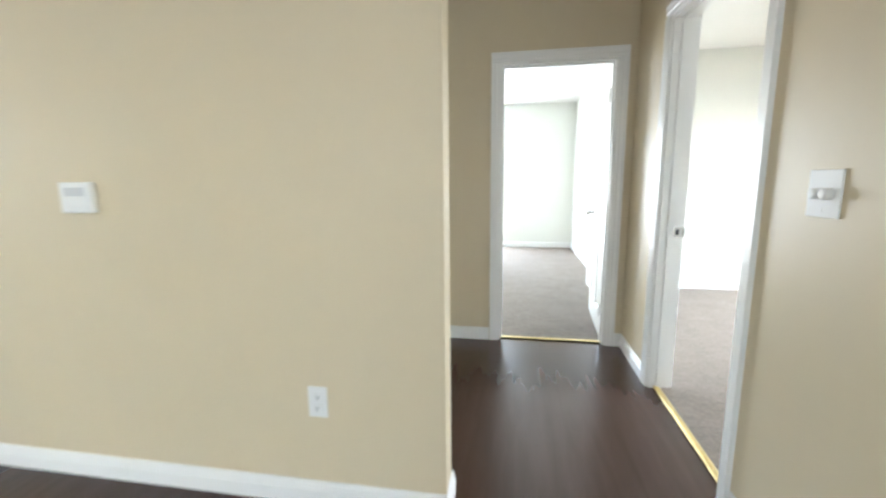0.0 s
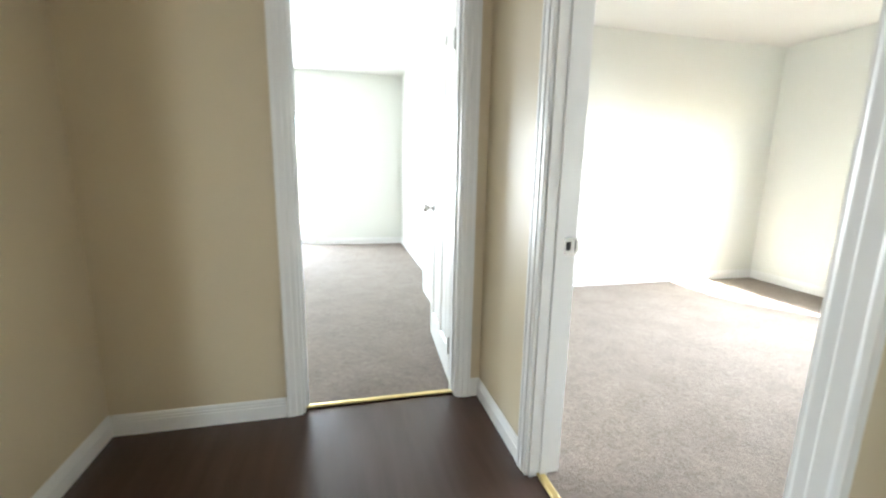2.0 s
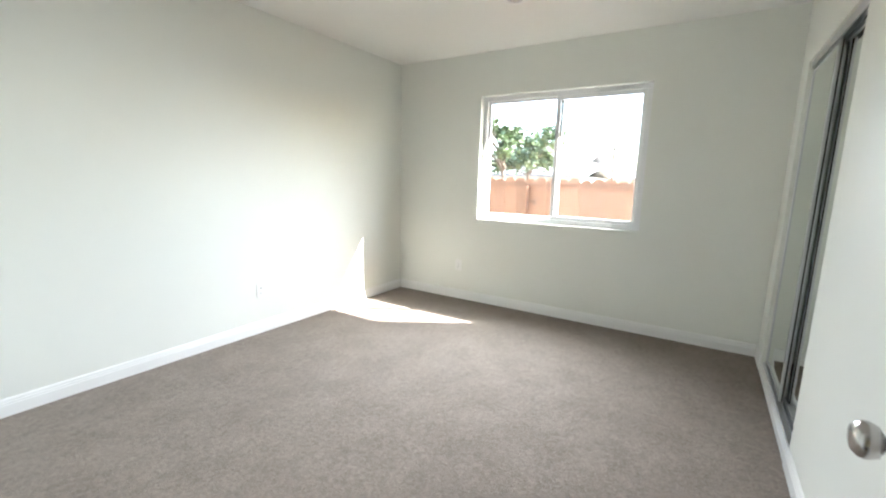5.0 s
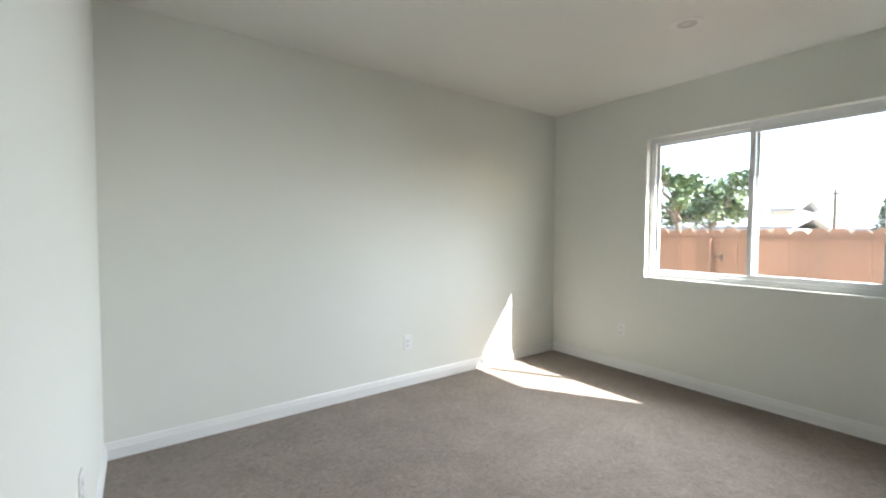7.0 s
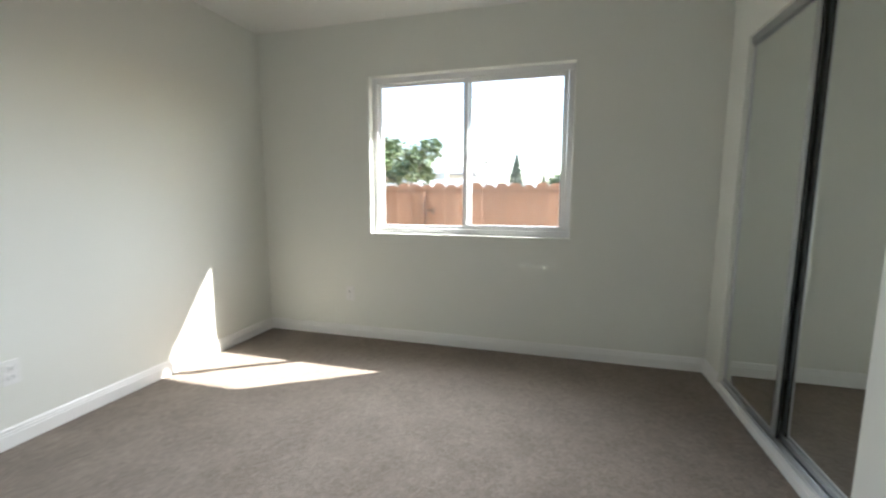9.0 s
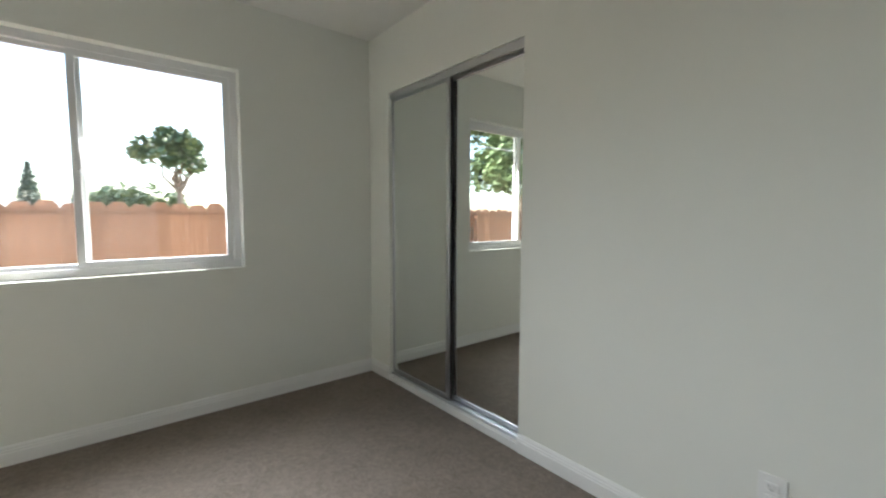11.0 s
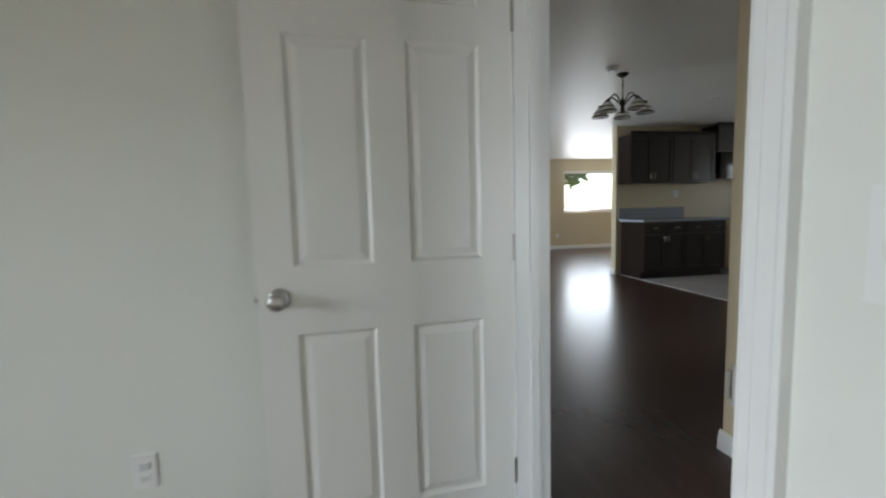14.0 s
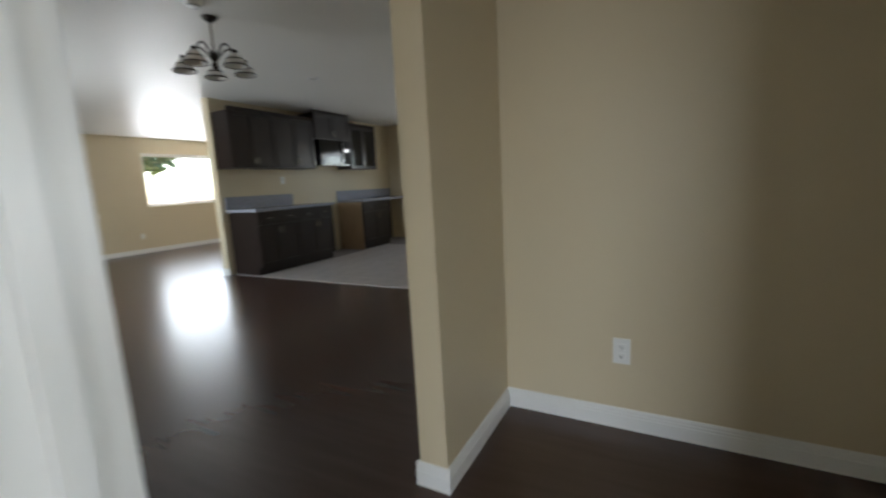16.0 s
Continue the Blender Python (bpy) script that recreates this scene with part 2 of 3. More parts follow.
def thing(name, label, category, at=None, group=""):
    """An Empty at the base of a thing, which its parts hang on."""
    ob = new(name)
    ob.empty_display_size = 0.1
    if at is not None:
        ob.matrix_basis = at
    return tagged(ob, label, category, group)


def structure(name, bm, mat, label, category="wall"):
    return tagged(part(name, bm, mat), label, category, kind="structure")


# ---- plan ----
H = 2.44
BW, BE, BS, BN = 0.12, 3.82, -1.605, 1.755        # first bedroom, inner faces
WY0, WY1, WZ0, WZ1 = -0.718, 0.781, 0.860, 2.045  # its window opening
CX0, CX1, CZ = 2.375, 3.565, 2.015                  # its closet opening
DY0, DY1, DZ = -1.485, -0.597, 1.99                 # its door opening
QX0, QX1, QZ = -0.882, -0.113, 1.968               # door opening of the second bedroom
AY0, AY1, AX = -1.725, -1.61, -0.992               # free-standing wall end
NX = -1.667                                       # alcove's end wall
GS, GW = -10.8, -7.6                              # living room's far walls
KX, KY = -3.50, -6.40                             # kitchen partition
SE_X, SN_Y, SW_X = 0.22, 4.45, -3.6                # second bedroom
LX0, LX1, LZ0, LZ1 = -6.50, -4.82, 0.98, 2.12     # living room window

# ---- floors and ceilings ----
structure("floor_bedroom", boxes((0.06, 4.0, BS - 0.72, BN + 0.12, -0.15, 0.0)), M_CARPET, "beige cut-pile carpet over the first bedroom", "floor")
structure("floor_second_bedroom", boxes((SW_X - 0.1, 0.06, 0.06, SN_Y + 0.12, -0.15, 0.0), (0.06, SE_X + 0.12, BN + 0.12, SN_Y + 0.12, -0.15, 0.0)), M_CARPET, "beige cut-pile carpet over the second bedroom", "floor")
floor_wood = structure("floor_living", boxes((GW - 0.12, 0.06, GS - 0.12, 0.06, -0.16, -0.006)), M_PLANK, "dark brown glossy laminate floor in hall and living room", "floor")
structure("floor_kitchen", boxes((GW, KX - 0.05, KY, -1.71, -0.006, -0.001)), M_GROUT, "grey grout bed of the kitchen tiles", "floor")
structure("ceiling_bedroom", boxes((0.0, 4.0, BS - 0.72, BN + 0.12, H, H + 0.12)), M_CEIL, "smooth off-white bedroom ceiling", "ceiling")
structure("ceiling_second_bedroom", boxes((SW_X - 0.12, 0.0, 0.12, SN_Y + 0.12, H, H + 0.12), (0.0, SE_X + 0.12, BN + 0.12, SN_Y + 0.12, H, H + 0.12)), M_CEIL, "smooth off-white ceiling of second bedroom", "ceiling")
structure("ceiling_living", boxes((GW - 0.12, 0.0, GS - 0.12, 0.12, H, H + 0.12)), M_CEIL, "off-white satin ceiling of hall and living room", "ceiling")
structure("roof_slab", boxes((GW - 0.6, 4.45, GS - 0.6, SN_Y + 0.6, H + 0.16, H + 0.22), (4.40, 4.45, GS - 0.6, SN_Y + 0.6, H + 0.005, H + 0.16)), M_STUCCO, "overhanging roof deck with fascia board", "roof")

# ---- walls ----
# east wall of hall and living room: tan paint on the hall's side, cream in the bedroom, in two leaves
E0 = GS - 0.12
# the opening from y -7.5 to -5.7 is for the added, unseen glass door
structure("wall_hall_east", boxes((0, 0.06, -4.2, DY0, 0, H), (0, 0.06, DY0, DY1, DZ, H), (0, 0.06, DY1, 0.0, 0, H),
          (0, 0.06, E0, -7.5, 0, H), (0, 0.06, -7.5, -5.7, 2.05, H), (0, 0.06, -5.7, -4.2, 0, H)), M_TAN, "tan painted hall wall with bedroom doorway")
structure("wall_bedroom_west", boxes((0.06, BW, BS - 0.72, DY0, 0, H), (0.06, BW, DY0, DY1, DZ, H), (0.06, BW, DY1, BN + 0.12, 0, H)), M_CREAM, "cream painted bedroom wall with doorway")
structure("wall_bedroom_north", boxes((BW, BE, BN, BN + 0.12, 0, H)), M_CREAM, "plain cream painted bedroom wall")
structure("wall_bedroom_east", boxes((BE, BE + 0.13, BS - 0.72, WY0, 0, H), (BE, BE + 0.13, WY1, BN + 0.12, 0, H),
          (BE, BE + 0.13, WY0, WY1, 0, WZ0), (BE, BE + 0.13, WY0, WY1, WZ1, H)), M_CREAM, "cream painted bedroom wall with window opening")
structure("wall_bedroom_south", boxes((BW, CX0, BS - 0.11, BS, 0, H), (CX1, BE, BS - 0.11, BS, 0, H), (CX0, CX1, BS - 0.11, BS, CZ, H)), M_CREAM, "cream painted bedroom wall with closet opening")
structure("wall_closet_back", boxes((BW, BE, BS - 0.72, BS - 0.62, 0, H), (1.9, 2.0, BS - 0.62, BS - 0.11, 0, H)), M_CREAM, "plain cream closet back wall")
structure("wall_hall_north", boxes((NX - 0.12, QX0, 0, 0.06, 0, H), (QX0, QX1, 0, 0.06, QZ, H), (QX1, 0.0, 0, 0.06, 0, H)), M_TAN, "tan painted hall wall with doorway")
structure("wall_second_bedroom_south", boxes((SW_X, QX0, 0.06, 0.12, 0, H), (QX0, QX1, 0.06, 0.12, QZ, H), (QX1, 0.06, 0.06, 0.12, 0, H)), M_CREAM, "cream painted wall with doorway")
structure("wall_second_bedroom_east", boxes((SE_X, SE_X + 0.12, BN + 0.14, SN_Y, 0, H)), M_CREAM, "cream painted wall of second bedroom")
structure("wall_second_bedroom_return", boxes((0.12, SE_X, BN + 0.12, BN + 0.14, 0, H)), M_CREAM, "short cream painted return wall")
structure("wall_second_bedroom_west", boxes((SW_X - 0.12, SW_X, 0.06, SN_Y, 0, H)), M_CREAM, "cream painted wall of second bedroom")
GX0, GX1, GZ = -2.70, -1.06, 1.90
structure("wall_second_bedroom_north", boxes((SW_X - 0.12, GX0, SN_Y, SN_Y + 0.14, 0, H), (GX1, SE_X + 0.12, SN_Y, SN_Y + 0.14, 0, H), (GX0, GX1, SN_Y, SN_Y + 0.14, GZ, H)), M_CREAM, "cream painted wall with sliding glass door")
structure("wall_hall_stub", boxes((GW, AX, AY0, AY1, 0, H)), M_TAN, "tan painted partition with free end")
structure("wall_alcove_west", boxes((NX - 0.12, NX, AY1, 0.0, 0, H)), M_TAN, "tan painted end wall of hall alcove")
structure("wall_living_south", boxes((GW, LX0, GS - 0.12, GS, 0, H), (LX1, 0.0, GS - 0.12, GS, 0, H), (LX0, LX1, GS - 0.12, GS, 0, LZ0), (LX0, LX1, GS - 0.12, GS, LZ1, H)), M_TAN, "tan painted living room wall with window")
KW0, KW1, KWZ0, KWZ1 = -4.75, -3.65, 1.15, 2.0
structure("wall_living_west", boxes((GW - 0.12, GW, GS - 0.12, KW0, 0, H), (GW - 0.12, GW, KW1, AY1, 0, H), (GW - 0.12, GW, KW0, KW1, 0, KWZ0), (GW - 0.12, GW, KW0, KW1, KWZ1, H)), M_TAN, "tan painted kitchen wall with window")
structure("wall_kitchen_partition", boxes((GW, KX, KY - 0.12, KY, 0, H)), M_TAN, "tan painted partition between kitchen and living room")

# ---- trim ----
BASE = ((0, 0), (0.014, 0), (0.014, 0.060), (0.0115, 0.063), (0.0115, 0.073), (0.009, 0.076), (0.009, 0.085), (0.004, 0.094), (0, 0.094))
CASE = ((0, 0), (0.010, 0), (0.012, 0.006), (0.012, 0.022), (0.016, 0.027), (0.016, 0.050), (0.019, 0.056), (0.019, 0.066), (0, 0.066))
UP = (0, 0, 1)


def baseboard(name, start, end, out):
    return structure(name, extrude(bmesh.new(), BASE, start, end, out, UP), M_TRIM, "white grooved baseboard along the wall foot", "baseboard")


e = 0.0145
baseboard("baseboard_1", (BW, BN, 0), (BE, BN, 0), (0, -1, 0))
baseboard("baseboard_2", (BE, BS + e, 0), (BE, BN - e, 0), (-1, 0, 0))
baseboard("baseboard_3", (BW, BS, 0), (CX0, BS, 0), (0, 1, 0))
baseboard("baseboard_4", (CX1, BS, 0), (BE, BS, 0), (0, 1, 0))
baseboard("baseboard_5", (BW, DY1 + 0.068, 0), (BW, BN - e, 0), (1, 0, 0))
baseboard("baseboard_6", (BW, BS + e, 0), (BW, DY0 - 0.068, 0), (1, 0, 0))
baseboard("baseboard_7", (NX + e, 0, -0.006), (QX0 - 0.064, 0, -0.006), (0, -1, 0))
baseboard("baseboard_8", (QX1 + 0.064, 0, -0.006), (0, 0, -0.006), (0, -1, 0))
baseboard("baseboard_9", (0, DY1 + 0.068, -0.006), (0, -e, -0.006), (-1, 0, 0))
baseboard("baseboard_10", (0, -5.6, -0.006), (0, DY0 - 0.068, -0.006), (-1, 0, 0))
baseboard("baseboard_11", (NX, AY1, -0.006), (NX, 0, -0.006), (1, 0, 0))
baseboard("baseboard_12", (NX + e, AY1, -0.006), (AX, AY1, -0.006), (0, 1, 0))
baseboard("baseboard_13", (AX, AY0 - e, -0.006), (AX, AY1 + e, -0.006), (1, 0, 0))
baseboard("baseboard_14", (KX, AY0, -0.006), (AX, AY0, -0.006), (0, -1, 0))
baseboard("baseboard_15", (GW, GS, -0.006), (0, GS, -0.006), (0, 1, 0))
baseboard("baseboard_16", (SW_X, SN_Y, 0), (GX0 - 0.05, SN_Y, 0), (0, -1, 0))
baseboard("baseboard_17", (GX1 + 0.05, SN_Y, 0), (SE_X, SN_Y, 0), (0, -1, 0))
baseboard("baseboard_18", (SE_X, BN + 0.14, 0), (SE_X, SN_Y - e, 0), (-1, 0, 0))
baseboard("baseboard_19", (KX, KY - 0.12 - e, -0.006), (KX, KY + e, -0.006), (1, 0, 0))
baseboard("baseboard_20", (GW, KY - 0.12, -0.006), (KX, KY - 0.12, -0.006), (0, -1, 0))


def casing(name, a, b, top, wall, out, axis):
    """White moulded casing round a doorway from a to b along the axis, on the face at wall."""
    def at(u, z):
        return (wall, u, z) if axis == "y" else (u, wall, z)
    along = Vector((0, 1, 0)) if axis == "y" else Vector((1, 0, 0))
    ob = thing(name, "white moulded door casing round the doorway", "door casing")
    ob["kind"] = "structure"
    part("side_casing", extrude(bmesh.new(), CASE, at(a, -0.006), at(a, top + 0.0), out, -along), M_TRIM, ob)
    part("side_casing", extrude(bmesh.new(), CASE, at(b, -0.006), at(b, top + 0.0), out, along), M_TRIM, ob)
    part("head_casing", extrude(bmesh.new(), CASE, at(a - 0.066, top), at(b + 0.066, top), out, (0, 0, 1)), M_TRIM, ob)
    return ob


casing("trim_casing_1", DY0 + 0.006, DY1 - 0.006, DZ - 0.006, 0.0, (-1, 0, 0), "y")
casing("trim_casing_2", DY0 + 0.006, DY1 - 0.006, DZ - 0.006, BW, (1, 0, 0), "y")
casing("trim_casing_3", QX0 + 0.006, QX1 - 0.006, QZ - 0.006, 0.0, (0, -1, 0), "x")
casing("trim_casing_4", QX0 + 0.006, QX1 - 0.006, QZ - 0.006, 0.12, (0, 1, 0), "x")

jamb = thing("door_frame", "white painted door frame with stop strips", "door frame")
jamb["kind"] = "structure"
part("side_jamb", boxes((0.001, BW - 0.001, DY1 - 0.018, DY1 - 0.0005, -0.006, DZ), (0.04, 0.07, DY1 - 0.029, DY1 - 0.018, -0.006, DZ - 0.03)), M_TRIM, jamb)
part("side_jamb", boxes((0.001, BW - 0.001, DY0 + 0.0005, DY0 + 0.018, -0.006, DZ), (0.04, 0.07, DY0 + 0.018, DY0 + 0.029, -0.006, DZ - 0.03)), M_TRIM, jamb)
part("head_jamb", boxes((0.001, BW - 0.001, DY0 + 0.018, DY1 - 0.018, DZ - 0.018, DZ - 0.0005), (0.04, 0.07, DY0 + 0.018, DY1 - 0.018, DZ - 0.03, DZ - 0.018)), M_TRIM, jamb)
part("strike_plate", boxes((0.070, 0.124, DY1 - 0.0205, DY1 - 0.018, 0.865, 0.925), (0.118, 0.128, DY1 - 0.026, DY1 - 0.0205, 0.875, 0.915), bevel=0.0008), M_NICKEL, jamb, "satin nickel strike plate")
part("strike_hole", boxes((0.083, 0.100, DY1 - 0.0212, DY1 - 0.0205, 0.880, 0.910)), M_SLOT, jamb)
jamb2 = thing("door_frame", "white painted door frame with stop strips", "door frame")
jamb2["kind"] = "structure"
part("side_jamb", boxes((QX0 + 0.0005, QX0 + 0.018, 0.001, 0.119, -0.006, QZ), (QX0 + 0.018, QX0 + 0.029, 0.04, 0.075, -0.006, QZ - 0.03)), M_TRIM, jamb2)
part("side_jamb", boxes((QX1 - 0.018, QX1 - 0.0005, 0.001, 0.119, -0.006, QZ), (QX1 - 0.029, QX1 - 0.018, 0.04, 0.075, -0.006, QZ - 0.03)), M_TRIM, jamb2)
part("head_jamb", boxes((QX0 + 0.018, QX1 - 0.018, 0.001, 0.119, QZ - 0.018, QZ - 0.0005), (QX0 + 0.018, QX1 - 0.018, 0.04, 0.075, QZ - 0.03, QZ - 0.018)), M_TRIM, jamb2)

STRIP = ((0, 0), (0.0, 0.003), (0.008, 0.008), (0.026, 0.008), (0.034, 0.003), (0.034, 0))
tagged(part("threshold_strip", extrude(bmesh.new(), STRIP, (0.030, DY0 + 0.018, 0.0005), (0.030, DY1 - 0.018, 0.0005), (1, 0, 0), UP), M_BRASS), "brass carpet edge strip across the doorway", "threshold", kind="structure")
tagged(part("threshold_strip", extrude(bmesh.new(), STRIP, (QX0 + 0.018, 0.030, 0.0005), (QX1 - 0.018, 0.030, 0.0005), (0, 1, 0), UP), M_BRASS), "brass carpet edge strip across the doorway", "threshold", kind="structure")

# ---- doors ----


def panel_door(name, label, w, h, hinge_pose):
    """Six-panel door: hinge edge at x = 0, slab from y = 0 to -0.035, knobs near x = w."""
    ob = thing(name, label, "door", hinge_pose)
    ob["kind"] = "structure"
    bm = bmesh.new()
    t = 0.035
    xs = (0.003, 0.108, w / 2 - 0.055, w / 2 + 0.055, w - 0.105, w)
    zs = (0.012, 0.175, 0.785, 0.985, 1.68, 1.785, h - 0.09, h)
    for y in (0.0, -t):
        grid = [[bm.verts.new((x, y, z)) for z in zs] for x in xs]
        for i in range(5):
            for k in range(7):
                f = bm.faces.new((grid[i][k], grid[i + 1][k], grid[i + 1][k + 1], grid[i][k + 1]))
                if y == 0.0:
                    f.normal_flip()
    bm.normal_update()
    panels = [f for f in bm.faces if any(abs(f.calc_center_median().x - c) < 0.02 for c in ((xs[1] + xs[2]) / 2, (xs[3] + xs[4]) / 2))
              and any(abs(f.calc_center_median().z - c) < 0.02 for c in ((zs[1] + zs[2]) / 2, (zs[3] + zs[4]) / 2, (zs[5] + zs[6]) / 2))]
    for thick, depth in ((0.004, 0.0), (0.010, -0.009), (0.006, 0.0), (0.022, 0.006)):
        bmesh.ops.inset_individual(bm, faces=panels, thickness=thick, depth=depth, use_even_offset=True)
    bmesh.ops.remove_doubles(bm, verts=bm.verts, dist=1e-5)
    for x in (xs[0], xs[-1]):
        bm.faces.new([bm.verts.new((x, y, z)) for y, z in ((0, zs[0]), (-t, zs[0]), (-t, zs[-1]), (0, zs[-1]))])
    for z in (zs[0], zs[-1]):
        bm.faces.new([bm.verts.new((x, y, z)) for x, y in ((xs[0], 0), (xs[-1], 0), (xs[-1], -t), (xs[0], -t))])
    part("door_slab", bm, M_DOOR, ob)
    KNOB = ((0.0, 0.0), (0.033, 0.0), (0.033, 0.004), (0.029, 0.008), (0.013, 0.010), (0.011, 0.024), (0.013, 0.030), (0.023, 0.036), (0.0275, 0.046), (0.0265, 0.056), (0.020, 0.063), (0.006, 0.065), (0.0, 0.065))
    kx, kz = w - 0.062, 0.895
    part("door_knob", lathe(bmesh.new(), KNOB, 32, Matrix.Translation((kx, 0, kz)) @ pose(0, 0, 0, -90)), M_NICKEL, ob, "satin nickel knob", True)
    part("door_knob", lathe(bmesh.new(), KNOB, 32, Matrix.Translation((kx, -t, kz)) @ pose(0, 0, 0, 90)), M_NICKEL, ob, "satin nickel knob", True)
    part("latch_plate", boxes((w, w + 0.0015, -0.030, -0.005, kz - 0.028, kz + 0.028), (w + 0.0015, w + 0.011, -0.024, -0.011, kz - 0.008, kz + 0.008)), M_NICKEL, ob)
    for z in (0.22, 1.02, h - 0.2):
        hb = boxes((-0.001, 0.002, -t, -0.001, z - 0.045, z + 0.045))
        cyl(hb, (0.0, 0.006, z - 0.046), (0.0, 0.006, z + 0.046), 0.0045, n=12)
        part("hinge", hb, M_HINGE, ob, "", True)
    return ob


panel_door("door_1", "white six-panel door standing open into the bedroom", 0.82, DZ - 0.022, pose(BW + 0.004, DY0 + 0.006, 0, 0, 0, 2.0))
panel_door("door_2", "white six-panel door standing open against the wall", 0.725, QZ - 0.022, pose(QX1 - 0.019, 0.124, 0, 0, 0, 86))

# ---- bedroom window ----


def slider_window(name, label, w, h, m, depth=0.06):
    """Two-pane sliding window: x along the width, y inward, z up from the sill."""
    ob = thing(name, label, "window", m)
    ob["kind"] = "structure"
    f = 0.042
    frame_bm = boxes((0, w, 0, depth, 0, f), (0, w, 0, depth, h - f, h), (0, f, 0, depth, f, h - f), (w - f, w, 0, depth, f, h - f), bevel=0.003)
    part("window_frame", frame_bm, M_VINYL, ob)
    mid = w / 2
    for a, b, y in ((f + 0.001, mid + 0.028, 0.032), (mid - 0.028, w - f - 0.001, 0.006)):
        s = 0.034 if y > 0.02 else 0.022
        sash = part("sash", boxes((a, b, y, y + 0.024, f, f + s), (a, b, y, y + 0.024, h - f - s, h - f), (a, a + s, y, y + 0.024, f + s, h - f - s), (b - s, b, y, y + 0.024, f + s, h - f - s), bevel=0.002), M_VINYL, ob)
        pane = part("pane", boxes((a + s - 0.004, b - s + 0.004, y + 0.010, y + 0.014, f + s - 0.004, h - f - s + 0.004)), M_GLASS, sash)
        pane.visible_shadow = False
    part("latch", boxes((mid - 0.012, mid + 0.012, 0.056, 0.070, h * 0.46, h * 0.54), bevel=0.002), M_VINYL, ob)
    return ob


slider_window("window_1", "white vinyl sliding window with two panes", WY1 - WY0, WZ1 - WZ0, pose(BE + 0.125, WY0, WZ0, 0, 0, 90))
slider_window("window_2", "white vinyl sliding window in the living room", LX1 - LX0, LZ1 - LZ0, pose(LX0, GS - 0.11, LZ0, 0, 0, 0))
slider_window("window_3", "white vinyl sliding window over the kitchen counter", KW1 - KW0, KWZ1 - KWZ0, pose(GW - 0.11, KW1, KWZ0, 0, 0, -90))
slider_window("window_4", "white vinyl sliding glass patio door", GX1 - GX0, GZ, pose(GX1, SN_Y + 0.13, 0, 0, 0, 180))
# added out of view, so that the east fill lamp has an opening
slider_window("window_5", "unseen white sliding glass door added to light the hall", 1.8, 2.05, pose(0.065, -7.5, 0.0, 0, 0, 90), 0.055)

# ---- closet ----
closet = thing("mirror_closet", "two mirrored sliding closet doors in aluminium frames", "closet door")
DT = 0.022


def mirror_door(x0, x1, y, parent):
    z0, z1 = 0.060, CZ - 0.035
    s = 0.024
    d = part("door", boxes((x0 + s, x1 - s, y + 0.011, y + 0.017, z0 + s, z1 - s)), M_MIRROR, parent, "tall mirror panel")
    part("stile", boxes((x0, x0 + s, y, y + DT, z0, z1), bevel=0.002), M_ALU, d)
    part("stile", boxes((x1 - s, x1, y, y + DT, z0, z1), bevel=0.002), M_ALU, d)
    part("rail", boxes((x0 + s, x1 - s, y, y + DT, z0, z0 + s), bevel=0.002), M_ALU, d)
    part("rail", boxes((x0 + s, x1 - s, y, y + DT, z1 - s, z1), bevel=0.002), M_ALU, d)
    return d


CMID = 2.975
mirror_door(CMID - 0.03, CX1 - 0.003, BS - 0.046, closet)
mirror_door(CX0 + 0.003, CMID + 0.02, BS - 0.074, closet)
# black strip that paints in the shade beside the front door's edge
part("edge_shade_strip", boxes((CMID - 0.038, CMID - 0.030, BS - 0.043, BS - 0.037, 0.062, CZ - 0.037)), M_MATT_BLACK, closet)
part("bottom_track", boxes((CX0, CX1, BS - 0.095, BS - 0.012, 0.042, 0.050), (CX0, CX1, BS - 0.016, BS - 0.012, 0.050, 0.060), (CX0, CX1, BS - 0.0435, BS - 0.0405, 0.050, 0.058), (CX0, CX1, BS - 0.095, BS - 0.091, 0.050, 0.060)), M_ALU, closet, "aluminium floor track")
part("top_track", boxes((CX0, CX1, BS - 0.100, BS - 0.014, CZ - 0.012, CZ - 0.001), (CX0, CX1, BS - 0.018, BS - 0.014, CZ - 0.045, CZ - 0.012), (CX0, CX1, BS - 0.0435, BS - 0.0405, CZ - 0.045, CZ - 0.012)), M_ALU, closet, "aluminium head track")
tagged(part("closet_sill", boxes((CX0, CX1, BS - 0.105, BS + 0.012, 0.0, 0.042), bevel=0.003), M_TRIM), "white painted sill board under the closet doors", "sill", kind="structure")

# ---- outlets, switches, ceiling fittings ----


def outlet(m, label="white duplex wall outlet above the baseboard"):
    """Plate on a wall: x along the wall, y out of it, z up, origin at its centre."""
    ob = thing("wall_outlet", label, "outlet", m, "wall outlets")
    part("plate", boxes((-0.036, 0.036, 0, 0.006, -0.058, 0.058), bevel=0.002), M_PLASTIC, ob)
    for z in (0.021, -0.021):
        r = part("receptacle", boxes((-0.0165, 0.0165, 0.006, 0.009, z - 0.014, z + 0.014), bevel=0.003), M_PLASTIC, ob)
        part("slot", boxes((-0.0075, -0.0055, 0.009, 0.0095, z - 0.004, z + 0.006)), M_SLOT, r)
        part("slot", boxes((0.0055, 0.0075, 0.009, 0.0095, z - 0.004, z + 0.006)), M_SLOT, r)
        part("slot", boxes((-0.0025, 0.0025, 0.009, 0.0095, z - 0.011, z - 0.007)), M_SLOT, r)
    return ob


